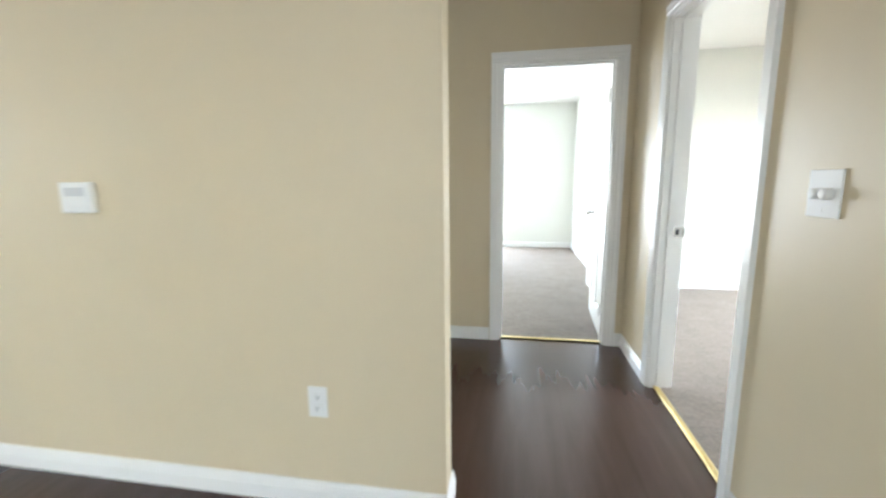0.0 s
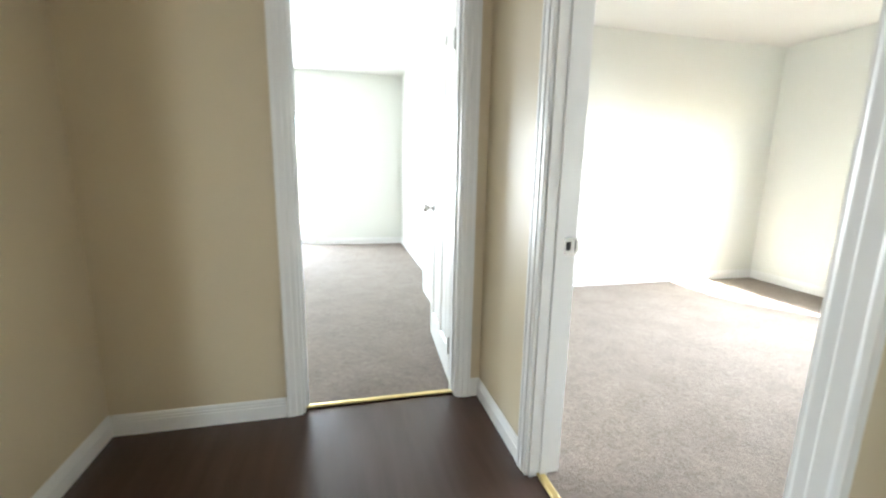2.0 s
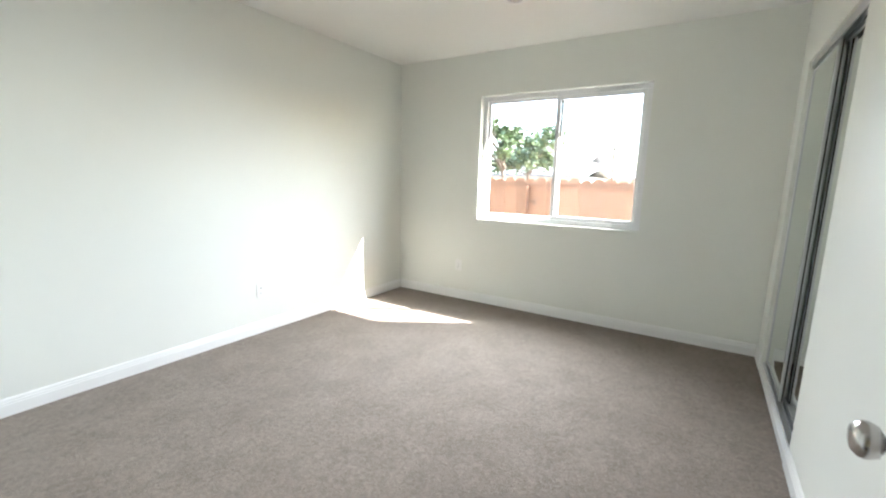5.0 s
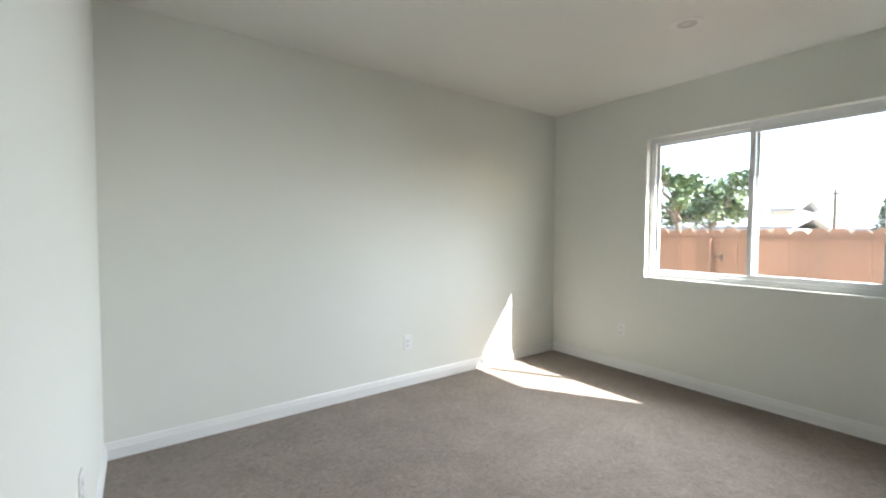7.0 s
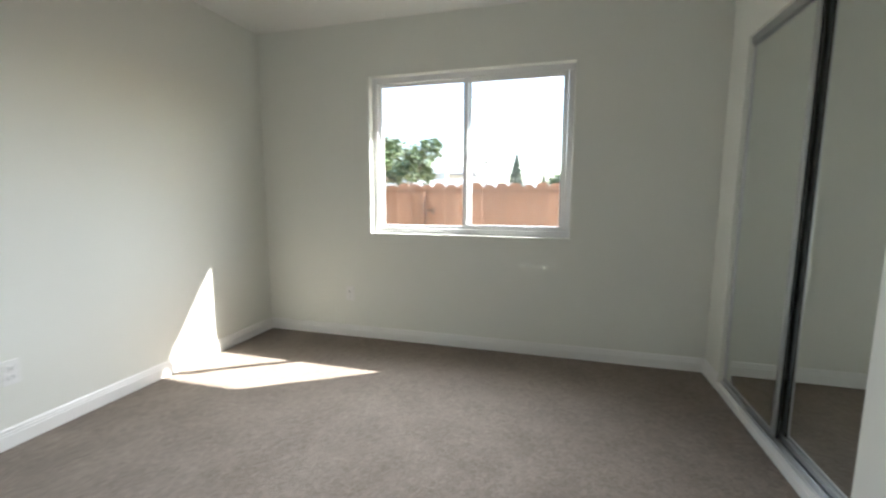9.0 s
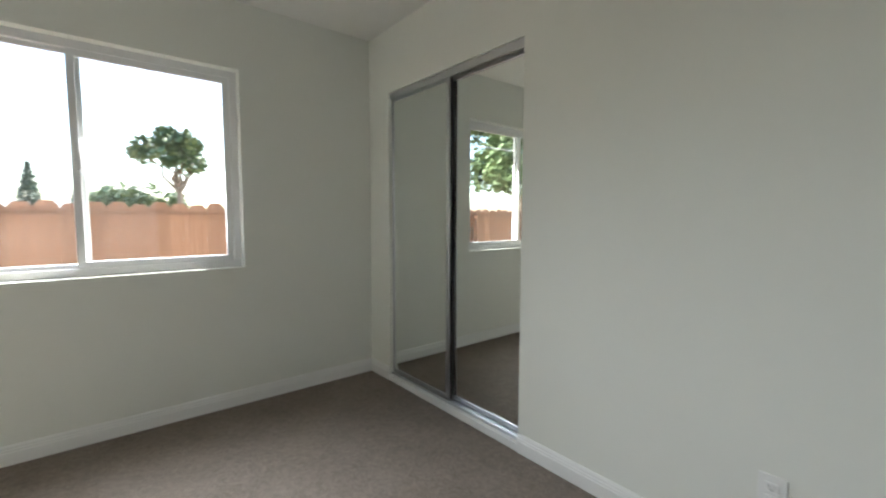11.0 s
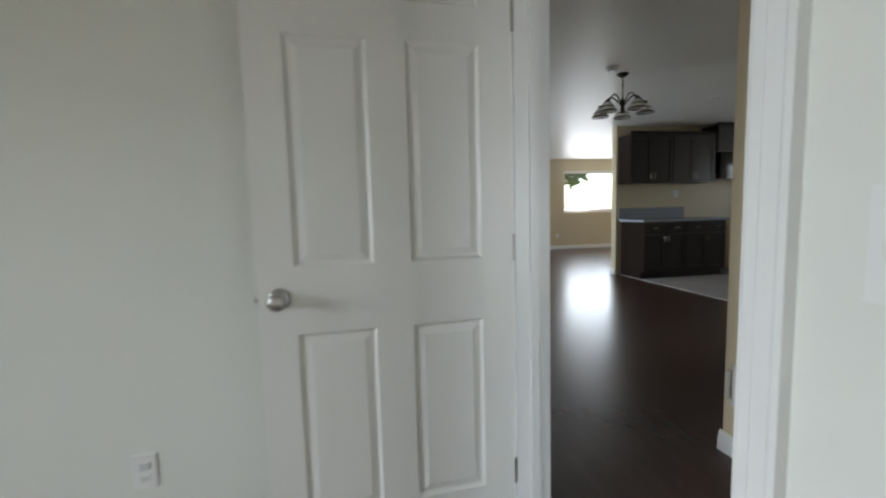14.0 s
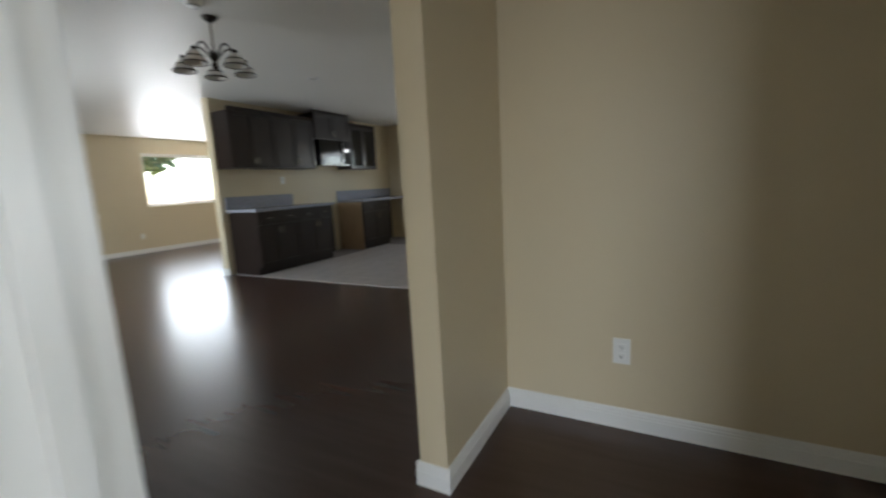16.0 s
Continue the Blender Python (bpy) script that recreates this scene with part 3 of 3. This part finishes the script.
FACE_S, FACE_N, FACE_W, FACE_E = 180, 0, 90, -90   # turns for plates whose front looks that way
outlet(pose(2.023, BN, 0.348, 0, 0, FACE_S))
outlet(pose(BE, 0.981, 0.360, 0, 0, FACE_W))
outlet(pose(1.363, BS, 0.32, 0, 0, FACE_N))
outlet(pose(NX, -1.082, 0.355, 0, 0, FACE_E), "white duplex wall outlet in the hall alcove")
outlet(pose(-1.455, AY0, 0.405, 0, 0, FACE_S), "white duplex wall outlet on the tan partition")
outlet(pose(BW, 0.66, 0.40, 0, 0, FACE_E))
outlet(pose(-4.62, GS, 0.36, 0, 0, FACE_N), "white duplex wall outlet in the living room")
outlet(pose(-4.62, KY, 1.32, 0, 0, FACE_N), "white duplex wall outlet over the kitchen counter")


def switch_plate(m, width, label, knob):
    ob = thing("wall_switch", label, "light switch", m)
    part("plate", boxes((-width / 2, width / 2, 0, 0.006, -0.060, 0.060), bevel=0.002), M_PLASTIC, ob)
    if knob:
        for x, r in ((0.0, 0.016),) if knob == 1 else ((-0.024, 0.015), (0.014, 0.015)):
            part("dial", lathe(bmesh.new(), ((0, 0.006), (r, 0.006), (r - 0.001, 0.024), (r - 0.004, 0.027), (0, 0.027)), 28, Matrix.Translation((x, 0, 0)) @ pose(0, 0, 0, -90)), M_PLASTIC, ob, "", True)
        part("screw", lathe(bmesh.new(), ((0, 0.006), (0.003, 0.006), (0.003, 0.0072), (0, 0.0075)), 10, Matrix.Translation((0, 0, -0.042)) @ pose(0, 0, 0, -90)), M_PLASTIC, ob)
    else:
        for x in (-0.023, 0.023) if width > 0.09 else (0.0,):
            part("rocker", boxes((x - 0.016, x + 0.016, 0.006, 0.011, -0.033, 0.033), bevel=0.003), M_PLASTIC, ob)
    return ob


switch_plate(pose(0, -1.812, 1.14, 0, 0, FACE_W), 0.115, "white plate with two dimmer dials on tan wall", 2)
switch_plate(pose(BW, -0.43, 1.107, 0, 0, FACE_E), 0.074, "white dimmer switch plate beside the bedroom door", 1)
thermo = thing("thermostat", "white box thermostat on the tan partition", "thermostat", pose(-2.33, AY0, 1.135, 0, 0, FACE_S))
part("housing", boxes((-0.065, 0.065, 0, 0.028, -0.055, 0.055), bevel=0.006), M_PLASTIC, thermo)
part("display", boxes((-0.042, 0.042, 0.028, 0.0288, 0.005, 0.036)), M_ALU, thermo, "grey display")
for k in range(3):
    part("button", boxes((-0.035 + 0.027 * k, -0.019 + 0.027 * k, 0.028, 0.031, -0.036, -0.024), bevel=0.001), M_PLASTIC, thermo)


def downlight(x, y, label="white recessed ceiling downlight, switched off"):
    ob = thing("downlight", label, "ceiling light", pose(x, y, H), "recessed downlights")
    part("trim_ring", lathe(bmesh.new(), ((0.052, -0.004), (0.058, -0.008), (0.078, -0.007), (0.086, 0.0), (0.050, 0.0)), 36), M_TRIM, ob, "", True)
    part("reflector", lathe(bmesh.new(), ((0.0, -0.003), (0.030, -0.004), (0.052, -0.004)), 36), M_ALU, ob, "", True)
    part("bulb", lathe(bmesh.new(), ((0.0, -0.014), (0.020, -0.012), (0.030, -0.006), (0.032, -0.003)), 28), M_SHADE, ob, "", True)
    return ob


downlight(2.855, 0.057)
downlight(-1.09, 3.72)
downlight(-3.70, -4.66)
downlight(-4.4, -8.2)


def smoke_alarm(x, y):
    ob = thing("smoke_alarm", "round white smoke alarm on the ceiling", "smoke alarm", pose(x, y, H))
    part("housing", lathe(bmesh.new(), ((0, -0.034), (0.040, -0.034), (0.052, -0.026), (0.062, -0.010), (0.064, 0.0)), 32), M_PLASTIC, ob, "", True)
    part("grille", lathe(bmesh.new(), ((0.041, -0.0345), (0.044, -0.0345), (0.044, -0.031)), 32), M_SLOT, ob)


smoke_alarm(-1.736, -3.81)

vent = thing("ceiling_vent", "white slotted ceiling vent in second bedroom", "vent", pose(-0.35, 2.85, H))
part("frame", boxes((-0.16, 0.16, -0.09, -0.07, -0.012, 0), (-0.16, 0.16, 0.07, 0.09, -0.012, 0), (-0.16, -0.14, -0.07, 0.07, -0.012, 0), (0.14, 0.16, -0.07, 0.07, -0.012, 0)), M_TRIM, vent)
part("backing", boxes((-0.14, 0.14, -0.07, 0.07, -0.003, 0)), M_SLOT, vent)
for k in range(6):
    part("slat", boxes((-0.14, 0.14, -0.062 + 0.0235 * k, -0.048 + 0.0235 * k, -0.011, -0.006)), M_TRIM, vent)

vent.scale = (0.55, 0.55, 1.0)

# closet door frame seen in the second bedroom
cd = thing("closet_casing", "white door casing on the wall of the second bedroom", "door casing")
part("side_casing", boxes((SE_X - 0.016, SE_X, 3.35, 3.412, 0, 2.0)), M_TRIM, cd)
part("side_casing", boxes((SE_X - 0.016, SE_X, 4.25, 4.312, 0, 2.0)), M_TRIM, cd)
part("head_casing", boxes((SE_X - 0.016, SE_X, 3.35, 4.312, 2.0, 2.062)), M_TRIM, cd)
part("closed_door", boxes((SE_X - 0.006, SE_X, 3.412, 4.25, 0.01, 2.0)), M_DOOR, cd)

# ---- chandelier ----
ch = thing("chandelier", "dark bronze five-arm chandelier with banded glass shades", "chandelier", pose(-1.953, -3.961, H))
part("canopy", lathe(bmesh.new(), ((0.012, -0.045), (0.030, -0.040), (0.060, -0.018), (0.066, 0.0)), 28), M_BRONZE, ch, "", True)
part("stem", cyl(bmesh.new(), (0, 0, -0.30), (0, 0, -0.04), 0.008), M_BRONZE, ch, "", True)
part("hub", lathe(bmesh.new(), ((0.0, -0.46), (0.014, -0.45), (0.024, -0.42), (0.016, -0.38), (0.034, -0.34), (0.022, -0.30), (0.010, -0.28)), 24), M_BRONZE, ch, "", True)
for k in range(5):
    m = pose(0, 0, 0, 0, 0, 72 * k + 20)
    bm = bmesh.new()
    pts = [Vector((0.02 + 0.24 * s, 0, -0.36 + 0.10 * math.sin(math.pi * min(1, s * 1.05)) + 0.02 * s)) for s in (i / 12 for i in range(13))]
    for a, b in zip(pts, pts[1:]):
        cyl(bm, m @ a, m @ b, 0.0075, n=8)
    arm = part("arm", bm, M_BRONZE, ch, "", True)
    at = m @ Matrix.Translation((0.26, 0, -0.34))
    part("socket", lathe(bmesh.new(), ((0.0, 0.02), (0.022, 0.018), (0.026, -0.01), (0.024, -0.03)), 18, at), M_BRONZE, arm, "", True)
    shade = part("shade", lathe(bmesh.new(), ((0.026, -0.012), (0.045, -0.030), (0.075, -0.075), (0.098, -0.115), (0.094, -0.113), (0.071, -0.073), (0.042, -0.028)), 28, at), M_SHADE, ch, "frosted glass bell shade", True)
    part("band", lathe(bmesh.new(), ((0.0985, -0.108), (0.1005, -0.114), (0.098, -0.120), (0.0955, -0.114)), 28, at), M_BRONZE, shade, "", True)
    part("band", lathe(bmesh.new(), ((0.066, -0.056), (0.0700, -0.062), (0.0715, -0.068), (0.066, -0.064)), 28, at), M_BRONZE, shade, "", True)

ch.scale = (0.84, 0.84, 0.84)

# ---- kitchen ----


def shaker_front(x0, x1, z0, z1, y, parent, handle=None, glass=False):
    """Framed cabinet front looking along +y."""
    s = min(0.055, (z1 - z0) * 0.28)
    d = part("door", boxes((x0, x0 + s, y, y + 0.02, z0, z1), (x1 - s, x1, y, y + 0.02, z0, z1), (x0 + s, x1 - s, y, y + 0.02, z0, z0 + s), (x0 + s, x1 - s, y, y + 0.02, z1 - s, z1)), M_DARKWOOD, parent)
    part("panel", boxes((x0 + s, x1 - s, y + 0.002, y + 0.010, z0 + s, z1 - s)), M_BLACK if glass else M_DARKWOOD, d)
    if handle:
        hx, hz, vertical = handle
        bm = bmesh.new()
        a, b = ((hx, y + 0.045, hz - 0.05), (hx, y + 0.045, hz + 0.05)) if vertical else ((hx - 0.05, y + 0.045, hz), (hx + 0.05, y + 0.045, hz))
        cyl(bm, a, b, 0.005, n=10)
        for p in (a, b):
            q = Vector(p) * 0.9 + (Vector(a) + Vector(b)) / 2 * 0.1
            cyl(bm, (q.x, y + 0.02, q.z), (q.x, y + 0.045, q.z), 0.004, n=8)
        part("handle", bm, M_NICKEL, d, "satin nickel bar handle", True)
    return d


def base_unit(x0, x1, y0, y1):
    ob = thing("base_cabinet", "espresso-stained base cabinet with drawers and doors", "cabinet", group="kitchen base cabinets")
    part("body", boxes((x0, x1, y0, y1 - 0.022, 0.10, 0.88), (x0, x1, y0, y1 - 0.08, -0.001, 0.10)), M_DARKWOOD, ob)
    mid = (x0 + x1) / 2
    for a, b in ((x0 + 0.004, mid - 0.002), (mid + 0.002, x1 - 0.004)):
        c = (a + b) / 2
        d = shaker_front(a, b, 0.70, 0.87, y1 - 0.022, ob, (c, 0.785, False))
        d.name = "drawer"
        shaker_front(a, b, 0.115, 0.69, y1 - 0.022, ob, ((b if c < mid else a) + (-0.03 if c < mid else 0.03), 0.61, True))
    return ob


def wall_unit(x0, x1, y0, y1, z0, z1, glass=False):
    ob = thing("wall_cabinet", "espresso-stained wall cabinet with shaker doors" if not glass else "espresso wall cabinet with glass doors", "cabinet", group="kitchen wall cabinets")
    part("body", boxes((x0, x1, y0, y1 - 0.022, z0, z1)), M_DARKWOOD, ob)
    mid = (x0 + x1) / 2
    shaker_front(x0 + 0.004, mid - 0.002, z0 + 0.004, z1 - 0.004, y1 - 0.022, ob, (mid - 0.03, z0 + 0.10, True), glass)
    shaker_front(mid + 0.002, x1 - 0.004, z0 + 0.004, z1 - 0.004, y1 - 0.022, ob, (mid + 0.03, z0 + 0.10, True), glass)
    part("crown", extrude(bmesh.new(), ((0, 0), (0.012, 0), (0.04, 0.035), (0.04, 0.045), (0, 0.045)), (x0, y1 - 0.022, z1), (x1, y1 - 0.022, z1), (0, 1, 0), UP), M_DARKWOOD, ob)
    return ob


KF, KB = -5.81, KY + 0.001
base_unit(-4.34, KX - 0.10, KB, KF)
base_unit(-5.07, -4.341, KB, KF)
tagged(part("worktop", boxes((-5.09, KX - 0.06, KB, KF + 0.03, 0.881, 0.921), bevel=0.004), M_STONE), "grey speckled stone worktop on dark cabinets", "worktop")
tagged(part("backsplash", boxes((-4.78, KX - 0.06, KB, KB + 0.02, 0.922, 1.10), bevel=0.002), M_STONE), "grey stone backsplash behind the worktop", "backsplash")
wall_unit(-4.28, KX - 0.03, KB, KB + 0.34, 1.49, 2.25)
wall_unit(-5.06, -4.281, KB, KB + 0.34, 1.49, 2.25)
wall_unit(-5.93, -5.08, KB, KB + 0.36, 1.98, 2.40)
wall_unit(-6.72, -5.95, KB, KB + 0.34, 1.49, 2.27, True)
mw = thing("microwave", "black over-range microwave with glossy window", "microwave", pose(-5.505, KB, 1.54))
part("case", boxes((-0.38, 0.38, 0, 0.36, 0, 0.435), bevel=0.004), M_BLACK, mw)
part("door", boxes((-0.20, 0.375, 0.361, 0.385, 0.03, 0.425), bevel=0.003), M_BLACK, mw)
part("door_window", boxes((-0.10, 0.34, 0.3855, 0.388, 0.07, 0.385)), M_BLACK, mw, "glossy black glass")
part("handle", cyl(bmesh.new(), (-0.165, 0.41, 0.06), (-0.165, 0.41, 0.39), 0.009), M_ALU, mw, "", True)
part("keypad", boxes((-0.37, -0.21, 0.361, 0.383, 0.03, 0.425)), M_MATT_BLACK, mw)
part("display", boxes((-0.35, -0.23, 0.3835, 0.385, 0.24, 0.29)), M_ALU, mw)
right_base = base_unit(-6.76, -5.86, KB, KF)
part("side_panel", boxes((-5.859, -5.853, KB, KF - 0.024, 0.0, 0.878)), M_PLY, right_base, "pale unfinished plywood side")
tagged(part("worktop", boxes((-7.58, -5.85, KB, KF + 0.03, 0.881, 0.921), bevel=0.004), M_STONE), "grey speckled stone worktop beside range gap", "worktop")
tagged(part("backsplash", boxes((-7.58, -5.85, KB, KB + 0.02, 0.922, 1.10), bevel=0.002), M_STONE), "grey stone backsplash behind the worktop", "backsplash")

# ---- outside ----
GZ0 = -0.35
structure("ground", boxes((-400, 400, -400, 400, GZ0 - 1, GZ0)), M_GROUND, "dry bare soil around the house", "ground")
FX, FTOP = 5.45, 1.27
fence = thing("fence", "new red cedar board fence with capped top", "fence")
bw = 0.1435
proto = None
for k in range(70):
    y = -5.0 + k * 0.1445
    hgt = FTOP + 0.012 * math.sin(k * 2.3)
    if proto is None:
        bm = bmesh.new()
        prof = ((0, GZ0), (bw, GZ0), (bw, 1.245), (bw - 0.034, 1.285), (0.034, 1.285), (0, 1.245))
        a = [bm.verts.new((0, u, v)) for u, v in prof]
        b = [bm.verts.new((0.018, u, v)) for u, v in prof]
        bm.faces.new(a)
        bm.faces.new(b[::-1])
        for i in range(6):
            bm.faces.new((a[i], a[(i + 1) % 6], b[(i + 1) % 6], b[i]))
        proto = part("board", bm, M_CEDAR, fence)
        ob = proto
    else:
        ob = new("board", proto.data)
        ob.parent = fence
    ob.location = (FX + 0.004 * math.sin(k * 1.7), y, (hgt - FTOP) - 0.0)
part("rail", boxes((FX - 0.045, FX - 0.005, -5.0, 5.1, 1.185, 1.215)), M_CEDAR_DARK, fence)
part("rail", boxes((FX - 0.04, FX - 0.005, -5.0, 5.1, 0.0, 0.09)), M_CEDAR, fence)
for y in (-2.4, 0.92, 3.3):
    part("post", boxes((FX - 0.125, FX - 0.046, y - 0.07, y + 0.07, GZ0, 1.19)), M_CEDAR_DARK, fence)
part("gate_latch", boxes((FX - 0.05, FX - 0.036, 0.77, 0.84, 0.975, 0.990), (FX - 0.055, FX - 0.036, 0.760, 0.776, 0.94, 1.01)), M_BRONZE, fence, "dark metal gate latch")


def clump_crown(name, mat, parent, centres, size, count, leaf, seed):
    """Many small tilted leaf clusters scattered round the given centres, with an uneven outline."""
    rnd = random.Random(seed)
    verts, faces = [], []
    for c, r in centres:
        for _ in range(count):
            d = Vector((rnd.gauss(0, 1), rnd.gauss(0, 1), rnd.gauss(0, 0.8)))
            d = d.normalized() * r * (rnd.random() ** 0.45) * size
            p = Vector(c) + d
            q = Euler((rnd.uniform(-0.9, 0.9), rnd.uniform(-0.9, 0.9), rnd.uniform(0, 6.3))).to_matrix()
            s = leaf * rnd.uniform(0.5, 1.4)
            i = len(verts)
            for u, v, w in ((-1, -0.4, 0), (0, -0.6, 0.15), (1, -0.2, 0), (0.6, 0.6, -0.1), (-0.5, 0.7, 0.1)):
                verts.append(tuple(p + q @ Vector((u * s, v * s, w * s))))
            faces.append((i, i + 1, i + 2, i + 3, i + 4))
    me = bpy.data.meshes.new(name)
    me.from_pydata(verts, [], faces)
    me.materials.append(mat)
    ob = new(name, me)
    ob.parent = parent
    return ob


def limb(bm, p0, p1, r0, r1, bend, rnd):
    pts = [Vector(p0).lerp(Vector(p1), k / 5) + Vector((rnd.uniform(-1, 1), rnd.uniform(-1, 1), 0)) * bend * math.sin(math.pi * k / 5) for k in range(6)]
    for k in range(5):
        cyl(bm, pts[k], pts[k + 1], r0 + (r1 - r0) * k / 5, r0 + (r1 - r0) * (k + 1) / 5, 8)
    return pts[-1]


def broad_tree(x, y, hgt, spread, seed, label, lean=(0, 0), count=420, leaf=0.10):
    rnd = random.Random(seed)
    ob = thing("tree", label, "tree", pose(x, y, GZ0))
    bm = bmesh.new()
    fork = Vector((lean[0] * 0.5, lean[1] * 0.5, hgt * 0.45))
    limb(bm, (0, 0, -0.05), fork, hgt * 0.030, hgt * 0.020, 0.12, rnd)
    centres = []
    for k in range(9):
        a = k * 2.4
        tip = Vector((lean[0] + math.cos(a) * spread * rnd.uniform(0.35, 0.95), lean[1] + math.sin(a) * spread * rnd.uniform(0.35, 0.95), hgt * rnd.uniform(0.62, 0.97)))
        limb(bm, fork, tip, hgt * 0.014, hgt * 0.004, 0.2, rnd)
        centres.append((tip, spread * rnd.uniform(0.28, 0.5)))
    part("trunk", bm, M_BARK, ob, "", True)
    clump_crown("crown", M_LEAF, ob, centres, 1.0, count, leaf, seed)
    return ob


def conifer(x, y, hgt, spread, seed, label):
    rnd = random.Random(seed)
    ob = thing("tree", label, "tree", pose(x, y, GZ0))
    part("trunk", cyl(bmesh.new(), (0, 0, -0.05), (0, 0, hgt * 0.95), hgt * 0.03, 0.02, 10), M_BARK, ob, "", True)
    centres = []
    for k in range(46):
        f = (k + 0.5) / 46
        r = spread * (1 - f) ** 0.8
        a = k * 2.4
        centres.append((Vector((math.cos(a) * r * 0.6, math.sin(a) * r * 0.6, hgt * (0.12 + 0.88 * f))), max(0.1 * spread, r * 0.5)))
    clump_crown("crown", M_NEEDLE, ob, centres, 1.0, 70, hgt * 0.018, seed)
    return ob


broad_tree(17.5, 6.3, 4.4, 1.0, 3, "slender broadleaf tree with bare curved trunk behind the fence", (-0.6, 0.6), 90, 0.12)
broad_tree(25.0, 8.4, 4.3, 2.2, 5, "rounded green tree behind the fence", (0, 0), 330, 0.13)
conifer(38.0, 3.3, 4.9, 1.1, 7, "small conical conifer beyond the fence")
conifer(60.0, 1.9, 4.5, 0.9, 8, "distant slim conifer beyond the fence")
broad_tree(24.0, -3.0, 5.8, 1.5, 9, "tall grey-green tree beyond the fence", (0, 0), 330, 0.13)
broad_tree(13.5, 12.0, 9.5, 4.4, 11, "large spreading dark green tree behind the fence", (0, 0), 1000, 0.16)
broad_tree(11.0, 8.6, 4.6, 2.0, 12, "leafy green tree close behind the fence", (0, 0), 650, 0.11)
broad_tree(10.2, 11.2, 4.2, 2.2, 13, "dense leafy tree close behind the fence", (0, 0), 650, 0.12)
broad_tree(70.0, -4.0, 4.0, 5.0, 14, "distant rounded tree beyond the fence", (0, 0), 300, 0.35)
broad_tree(-6.3, -15.5, 4.4, 2.3, 15, "leafy tree outside the living room window", (0, 0), 600, 0.16)


def house(x, y, w, d, h, roof_h, label, turn=90):
    """Gabled house, ridge along its width, front towards -y of its own pose."""
    ob = thing("house", label, "house", pose(x, y, GZ0, 0, 0, turn))
    part("wall", boxes((-w / 2, w / 2, 0, d, 0, h)), M_STUCCO, ob)
    bm = bmesh.new()
    o = 0.5
    extrude(bm, ((-o, h - 0.05), (d / 2, h + roof_h), (d + o, h - 0.05), (d + o, h + 0.12), (d / 2, h + roof_h + 0.2), (-o, h + 0.12)), (-w / 2 - o, 0, 0), (w / 2 + o, 0, 0), (0, 1, 0), UP)
    roof = part("roof", bm, M_ROOF, ob)
    part("chimney", boxes((w * 0.2, w * 0.2 + 0.6, d * 0.5, d * 0.5 + 0.6, h + roof_h * 0.7, h + roof_h + 0.8)), M_STUCCO, roof)
    for k in range(3):
        cx = -w / 3 + k * w / 3
        win = part("window", boxes((cx - 0.6, cx + 0.6, -0.03, 0.02, h - 1.5, h - 0.5)), M_TRIM, ob)
        part("pane", boxes((cx - 0.53, cx + 0.53, -0.04, -0.03, h - 1.43, h - 0.57)), M_BLACK, win)
    return ob


house(32, 11.5, 9, 8, 1.95, 0.7, "pale stucco house with grey shingle roof", -90)
house(46, 12.5, 5, 6, 3.7, 0.9, "two-storey pale stucco house with grey roof", -90)
house(50, 6.5, 8, 8, 2.0, 0.8, "low pale house with grey shingle roof", -90)
house(85, -1.0, 14, 9, 2.4, 1.2, "distant pale house with grey roof", -90)

pole = thing("utility_pole", "weathered wooden utility pole with cross arm", "utility pole", pose(40, 6.3, GZ0))
part("post", cyl(bmesh.new(), (0, 0, -0.1), (0, 0, 4.8), 0.12, 0.09, 12), M_BARK, pole, "", True)
part("cross_arm", boxes((-0.06, 0.06, -1.0, 1.0, 4.4, 4.52)), M_BARK, pole)
wire_bm = bmesh.new()
wp = [Vector((9.6, -14 + 3.0 * k, 3.15 + 0.012 * (k - 6) ** 2)) for k in range(13)]
for a, b in zip(wp, wp[1:]):
    cyl(wire_bm, a, b, 0.012, n=6)
wire_ends = thing("overhead_cable", "pale overhead cable strung behind the fence", "cable")
part("wire", wire_bm, M_PLASTIC, wire_ends, "", True)
for y in (-14, 22):
    part("pole", cyl(bmesh.new(), (9.6, y, GZ0), (9.6, y, 3.75), 0.1, n=12), M_BARK, wire_ends, "wooden pole", True)

# ---- kitchen tiles, laid last ----
kt = thing("kitchen_tiles", "square grey kitchen floor tiles with grout joints", "floor tile")
kt["kind"] = "structure"
T = 0.33
tile_mesh = None
for i in range(9):
    for j in range(11):
        x1 = KX - 0.055 - i * T
        y0 = KF + 0.03 + j * T
        if tile_mesh is None:
            bm = bmesh.new()
            box(bm, -T + 0.005, 0, 0, T - 0.005, -0.001, 0.004)
            tile_mesh = mesh_of("tile", bm, M_TILE)
        ob = new("tile", tile_mesh)
        ob.parent = kt
        ob.location = (x1, y0, 0)
